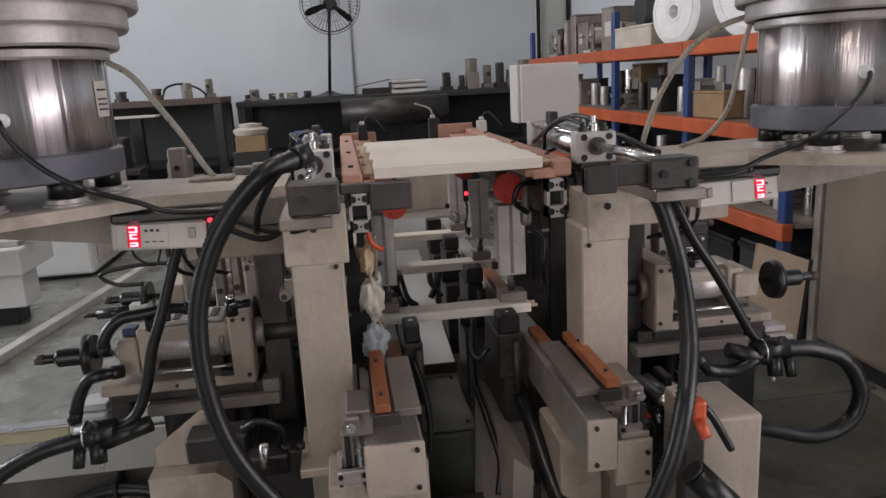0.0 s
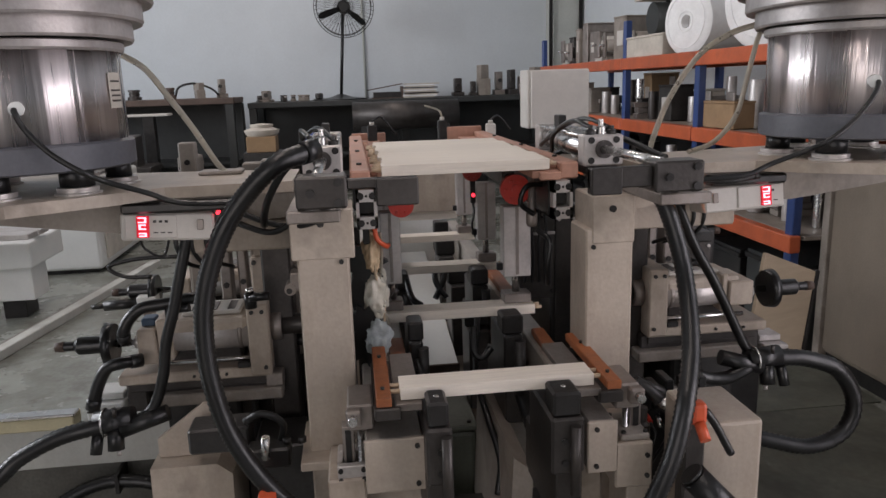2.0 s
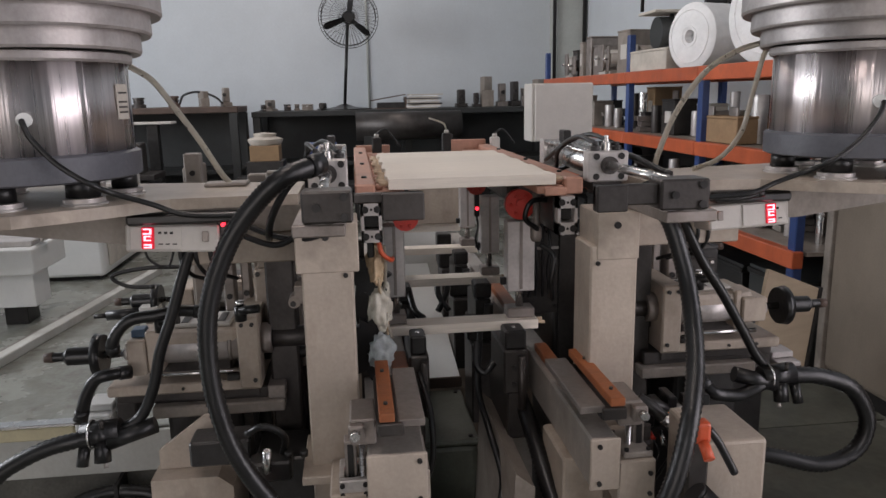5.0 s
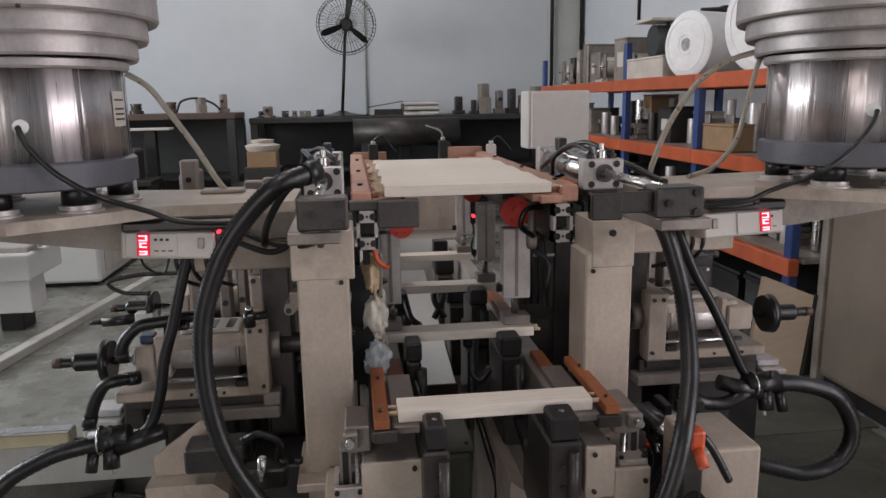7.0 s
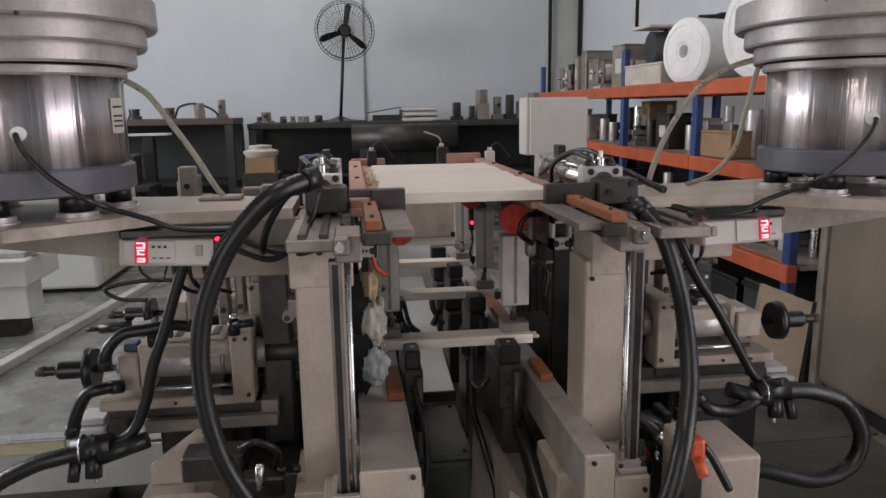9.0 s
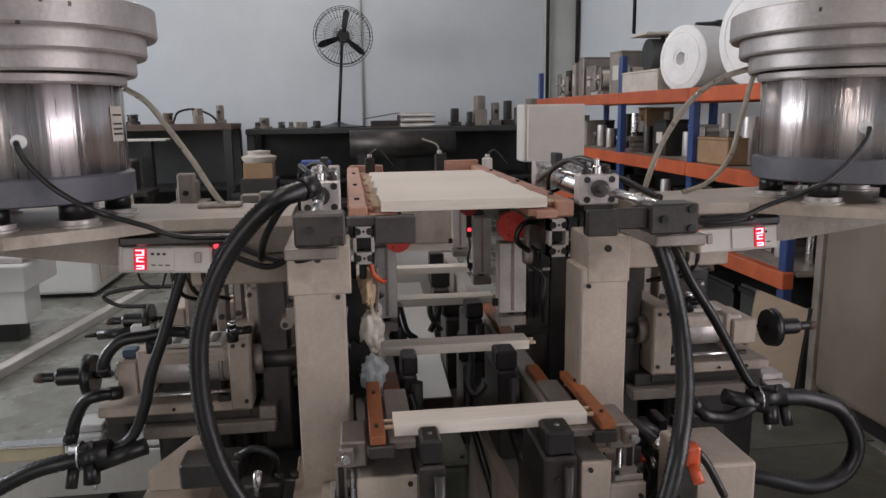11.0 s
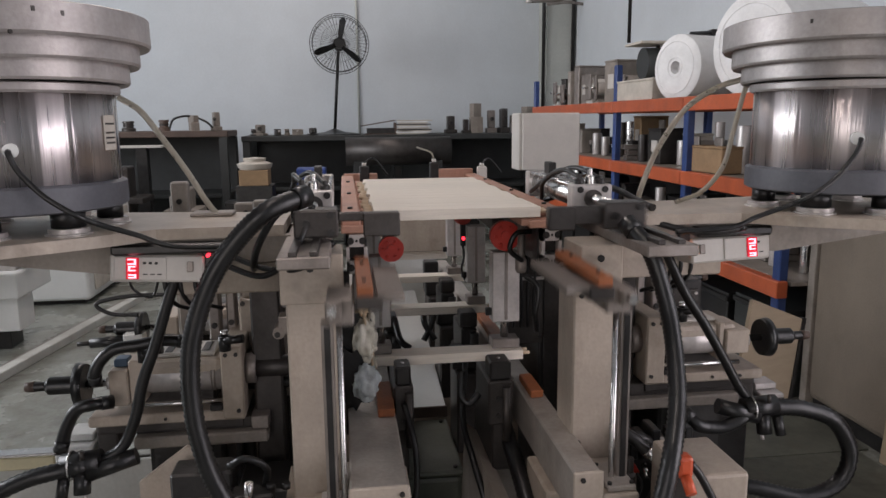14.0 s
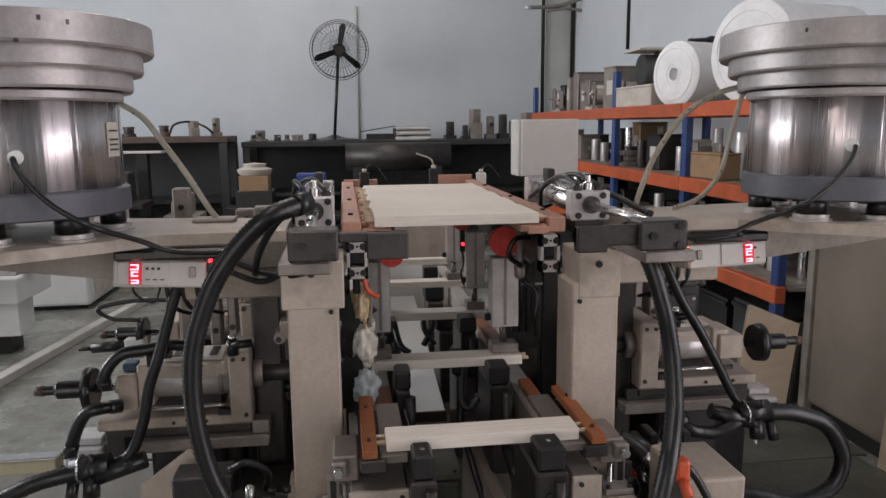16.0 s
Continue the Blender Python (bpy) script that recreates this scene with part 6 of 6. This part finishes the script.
PITCH = 0.37   # step from station to station on the lower bed
lifts, pushers, shuttles = [], [], []
for s in (-1, 1):
    x = lambda a: s * a
    # carriage of the slat lift with its guide rail and rod
    l = thing("lift_carriage", (s * 0.18, -0.18, 0.7), "lift carriage with an orange bakelite ledge", "lift carriage", "lift carriages")
    part("ledge_strip", box(B(), x(0.163), x(0.186), -0.27, -0.045, 0.712, 0.726, 0.0015), ORANGEP, l, "orange bakelite strip")
    part("ledge_plate", box(B(), x(0.118), x(0.157), -0.262, -0.05, 0.700, 0.7115, 0.001), ALUD, l)
    part("ledge_body", box(B(), x(0.15), x(0.19), -0.265, -0.05, 0.690, 0.6995, 0.002), STEEL, l)
    part("ledge_front", box(B(), x(0.15), x(0.188), -0.274, -0.266, 0.692, 0.711, 0.002), STEEL, l)
    part("link_block", box(B(), x(0.1905), x(0.23), -0.232, -0.15, 0.66, 0.702, 0.003), ALUD, l)
    part("link_lug", box(B(), x(0.208), x(0.232), -0.25, -0.2325, 0.674, 0.70, 0.003), ALUD, l)
    part("lug_pin", cyl(B(), (x(0.222), -0.262, 0.688), (x(0.222), -0.2495, 0.688), 0.007, seg=14), CHROME, l)
    part("guide_profile", box(B(), x(0.222), x(0.240), -0.215, -0.19, 0.20, 0.66, 0.001), ALUD, l)
    part("profile_groove", box(B(), x(0.2265), x(0.2355), -0.2175, -0.2145, 0.20, 0.655, 0), GUN, l)
    part("guide_rod", cyl(B(), (x(0.213), -0.215, 0.18), (x(0.213), -0.215, 0.67), 0.0048, seg=14), CHROME, l)
    bolts(l, [(x(0.175), yy, 0.726) for yy in (-0.235, -0.10)], 0.0032, (0, 0, 1))
    lifts.append(l)
    g = thing("guide_block", (s * 0.23, -0.2, 0.55), "bolted aluminium guide bearing block", "bearing block", "guide blocks")
    gb = box(B(), x(0.205), x(0.25), -0.235, -0.222, 0.575, 0.605, 0.002)
    box(gb, x(0.205), x(0.25), -0.185, -0.16, 0.575, 0.605, 0.002), box(gb, x(0.242), x(0.25), -0.222, -0.185, 0.575, 0.605, 0), box(gb, x(0.199), x(0.2065), -0.235, -0.16, 0.575, 0.605, 0)
    part("bearing_block", gb, ALU, g)
    part("block_bracket", box(B(), x(0.199), x(0.26), -0.175, -0.12, 0.545, 0.574, 0.002), CREAM, g)
    bolts(g, [(x(0.21), -0.235, 0.582), (x(0.21), -0.235, 0.598), (x(0.245), -0.235, 0.582), (x(0.245), -0.235, 0.598)], 0.004)
    # pusher on the cap plate
    b0, b1, e = (-0.279, -0.21, -0.113) if s < 0 else (0.222, 0.295, 0.13)
    p = thing("slat_pusher", ((b0 + b1) / 2, -0.27, 1.004), "dark steel slat pusher with a side arm", "pusher", "slat pushers")
    part("pusher_block", box(B(), b0, b1, -0.285, -0.235, 1.012, 1.056, 0.003), STEEL, p)
    part("pusher_arm", box(B(), (b1 if s < 0 else e), (e if s < 0 else b0), -0.275, -0.262, 1.036 if s < 0 else 1.02, 1.05, 0.002), STEEL, p)
    part("arm_tip", box(B(), (e - 0.058 if s < 0 else e), (e if s < 0 else e + 0.045), -0.283, -0.2615, 1.012, 1.05, 0.002), STEEL, p)
    xm = (-0.252 if s < 0 else 0.245)
    part("piston_rod", cyl(B(), (xm if s < 0 else 0.25, -0.245, 1.05), (xm, 0.0, 1.05), 0.008, seg=14), CHROME, p)
    bolts(p, [(b0 + 0.02, -0.285, 1.034), (b1 - 0.012, -0.285, 1.02), (b1 - 0.012, -0.285, 1.048)], 0.006, mat=GUN)
    pushers.append(p)
    # shuttle that brings the slat along the bed
    xa, xb = (-0.118, -0.08) if s < 0 else (0.066, 0.116)
    h = thing("slat_shuttle", ((xa + xb) / 2, -0.28, 0.6), "shuttle clamp with a black head and chrome cylinder", "shuttle", "slat shuttles")
    part("clamp_head", box(B(), xa + 0.004, xb - 0.004, -0.305, -0.252, 0.69, 0.728, 0.004), GUN, h)
    part("shuttle_body", box(B(), xa, xb, -0.31, -0.17, 0.60, 0.69, 0.004), STEEL, h)
    part("shuttle_cylinder", cyl(B(), ((xa + xb) / 2 + 0.010, -0.315, 0.57), ((xa + xb) / 2 + 0.010, -0.315, 0.68), 0.008, seg=16), STEEL, h)
    part("slide_shoe", box(B(), (xa + 0.01) if s > 0 else xa, xb if s > 0 else xb - 0.01, -0.30, -0.10, 0.50, 0.60, 0.003), STEEL, h)
    part("head_screw", cyl(B(), ((xa + xb) / 2, -0.28, 0.728), ((xa + xb) / 2, -0.28, 0.7295), 0.004, seg=10), CHROME, h)
    bolts(h, [(xa + 0.02, -0.31, 0.655), (xa + 0.02, -0.31, 0.62)], 0.005)
    for n_ in (1, 2):
        yy = n_ * PITCH
        part("clamp_head", box(B(), xa + 0.004, xb - 0.004, yy - 0.305, yy - 0.252, 0.69, 0.728, 0.004), GUN, h)
        part("shuttle_body", box(B(), xa + 0.006, xb - 0.006, yy - 0.31, yy - 0.17, 0.60, 0.69, 0.004), GUN, h)
        part("shuttle_cylinder", cyl(B(), ((xa + xb) / 2 + 0.012, yy - 0.315, 0.57), ((xa + xb) / 2 + 0.012, yy - 0.315, 0.68), 0.011, seg=16), GUN, h)
        part("slide_shoe", box(B(), (xa + 0.01) if s > 0 else xa, xb if s > 0 else xb - 0.01, yy - 0.30, yy - 0.10, 0.50, 0.60, 0.003), STEEL, h)
    shuttles.append(h)


# ---------- timing ----------
LIFT = ((0, 0), (2.32, 0), (2.4, 0.04), (2.6, 0.24), (2.8, 0.47), (3.0, 0.69), (3.1, 0.85), (3.2, 1), (4.25, 1), (4.6, 0.42), (4.95, 0), (7.05, 0), (7.2, 0.05), (7.6, 0.53), (7.8, 0.79), (8.0, 1),
        (9.05, 1), (9.2, 0.76), (9.4, 0.38), (9.7, 0), (11.92, 0), (12.1, 0.1), (12.5, 0.63), (12.65, 0.85), (12.8, 1), (13.83, 1), (14.0, 0.78), (14.2, 0.38), (14.4, 0.06), (14.5, 0), (16, 0))
PUSH = ((0, 0), (3.55, 0), (3.8, 0.10), (4.05, 0.24), (4.25, 0.245), (4.5, 0), (8.25, 0), (8.5, 0.085), (8.9, 0.235), (9.15, 0.245), (9.45, 0), (13.2, 0), (13.4, 0.11), (13.6, 0.235), (13.85, 0.245), (14.2, 0), (16, 0))
# each cycle: the shuttle starts, arrives, the push starts, the push ends, the shuttle starts back
CYCLES = ((0.42, 1.2, 3.55, 4.05, 2.5), (5.25, 6.05, 8.3, 8.9, 7.25), (10.25, 11.05, 13.2, 13.6, 12.15), (14.78, 15.55, 18.0, 18.5, 17.0))
RISE, NEAR = 0.306, -0.25
TRAVEL = {-1: 0.024, 1: 0.021}
SLIDE = {-1: ((0, 0), (1.6, 0), (1.95, 1), (3.15, 1), (3.45, 0), (6.2, 0), (6.5, 0.8), (6.8, 1), (8.15, 1), (8.42, 0), (11.0, 0), (11.4, 1), (12.75, 1), (13.0, 0.35), (13.3, 0), (15.75, 0), (16, 0.5)),
         1: ((0, 0), (1.6, 0), (1.95, 1), (3.15, 1), (3.45, 0), (6.2, 0), (6.5, 0.62), (6.8, 1), (7.8, 1), (8.0, 0.8), (8.35, 0), (11.0, 0), (11.4, 1), (12.65, 1), (12.95, 0.05), (13.1, 0), (15.75, 0), (16, 0.42))}
RAM = {-1: ((0, 0), (2.25, 0), (2.7, 0.045), (3.5, 0.045), (3.85, 0), (7.3, 0), (7.8, 0.045), (8.4, 0.045), (8.75, 0), (12.1, 0), (12.5, 0.045), (13.25, 0.045), (13.6, 0), (16, 0)),
       1: ((0, 0), (2.3, 0), (2.7, 0.025), (3.1, 0.025), (3.4, 0), (7.2, 0), (7.5, 0.025), (8.05, 0.025), (8.35, 0), (12.0, 0), (12.35, 0.025), (12.8, 0.025), (13.1, 0), (16, 0))}


def at_time(table, t):
    for (a, u), (b, v) in zip(table, table[1:]):
        if a <= t <= b:
            return u + (v - u) * (t - a) / (b - a)
    return table[-1][1]


def ease(a, b, t):
    u = min(1.0, max(0.0, (t - a) / (b - a)))
    return u * u * (3 - 2 * u)


def stepped(t, cycles):
    """How far the stack has been pushed on by those cycles."""
    y = 0.0
    for c in cycles:
        y += SW if t > c[3] else (min(SW, max(0.0, at_time(PUSH, t) + NEAR + SW)) if t >= c[2] else 0.0)
    return y


def motions():
    steps = [i / 10 for i in range(161)]
    for ob in lifts:
        b = ob.location.copy()
        walk(ob, [(t, pose(b.x, b.y, b.z + RISE * u)) for t, u in LIFT])
    for ob in pushers:
        b = ob.location.copy()
        walk(ob, [(t, pose(b.x, b.y + u, b.z)) for t, u in PUSH])
    for ob in shuttles:
        b = ob.location.copy()
        walk(ob, [(t, pose(b.x, b.y + PITCH * (1 - sum(ease(c[0], c[1], t) - ease(c[4], c[4] + 0.8, t) for c in CYCLES)), b.z)) for t in steps])
    # stacked slats step on with every push
    for k, ob in enumerate(slats[:11]):
        walk(ob, [(t, pose(0.003 * ((k * 7) % 3 - 1), k * SW + stepped(t, CYCLES[:3]), 1.018)) for t in steps])
    # slats on the stations of the lower bed
    for k, ob in enumerate(slats[11:]):
        rows = []
        for t in steps:
            n = k + 1 - sum(ease(c[0], c[1], t) for c in CYCLES[:k + 1])
            y, z = NEAR + PITCH * min(n, 4), 0.7125 + 0.0195 * max(0.0, n - 4)
            if k < 3:
                c = CYCLES[k]
                if t > c[1]:
                    z += RISE * (at_time(LIFT, t) if t < c[2] else 1)
                if t >= c[2]:
                    y = NEAR + (min(0.25, at_time(PUSH, t) + 0.005) if t < c[3] else 0.25) + stepped(t, CYCLES[k + 1:3])
            rows.append((t, pose(0, y, z)))
        walk(ob, rows)
    # clamps let go while the slats move
    for ob in press_feet:
        walk(ob, [(t, pose(0, 0, 0.028 * sum(ease(c[0] - 0.15, c[0], t) - ease(c[1], c[1] + 0.15, t) for c in CYCLES))) for t in steps])
    # the drilling units slide in with their hoses, and their rams strike later
    for s in (-1, 1):
        for ob in sliding[s]:
            b = ob.location.copy()
            ram = RAM[s] if ob in (ram_l, ram_r) else ((0, 0), (16, 0))
            walk(ob, [(t, pose(b.x - s * (TRAVEL[s] * at_time(SLIDE[s], t) + at_time(ram, t)), b.y, b.z)) for t in steps])
        ob, drop = swinging[s]
        b = ob.location.copy()
        walk(ob, [(t, pose(b.x, b.y, b.z, 0, s * math.degrees(TRAVEL[s] * at_time(SLIDE[s], t) / drop), 0)) for t in steps])
    b = ram_l2.location.copy()
    walk(ram_l2, [(t, pose(b.x + 0.9 * u, b.y, b.z)) for t, u in RAM[-1]])


motions()
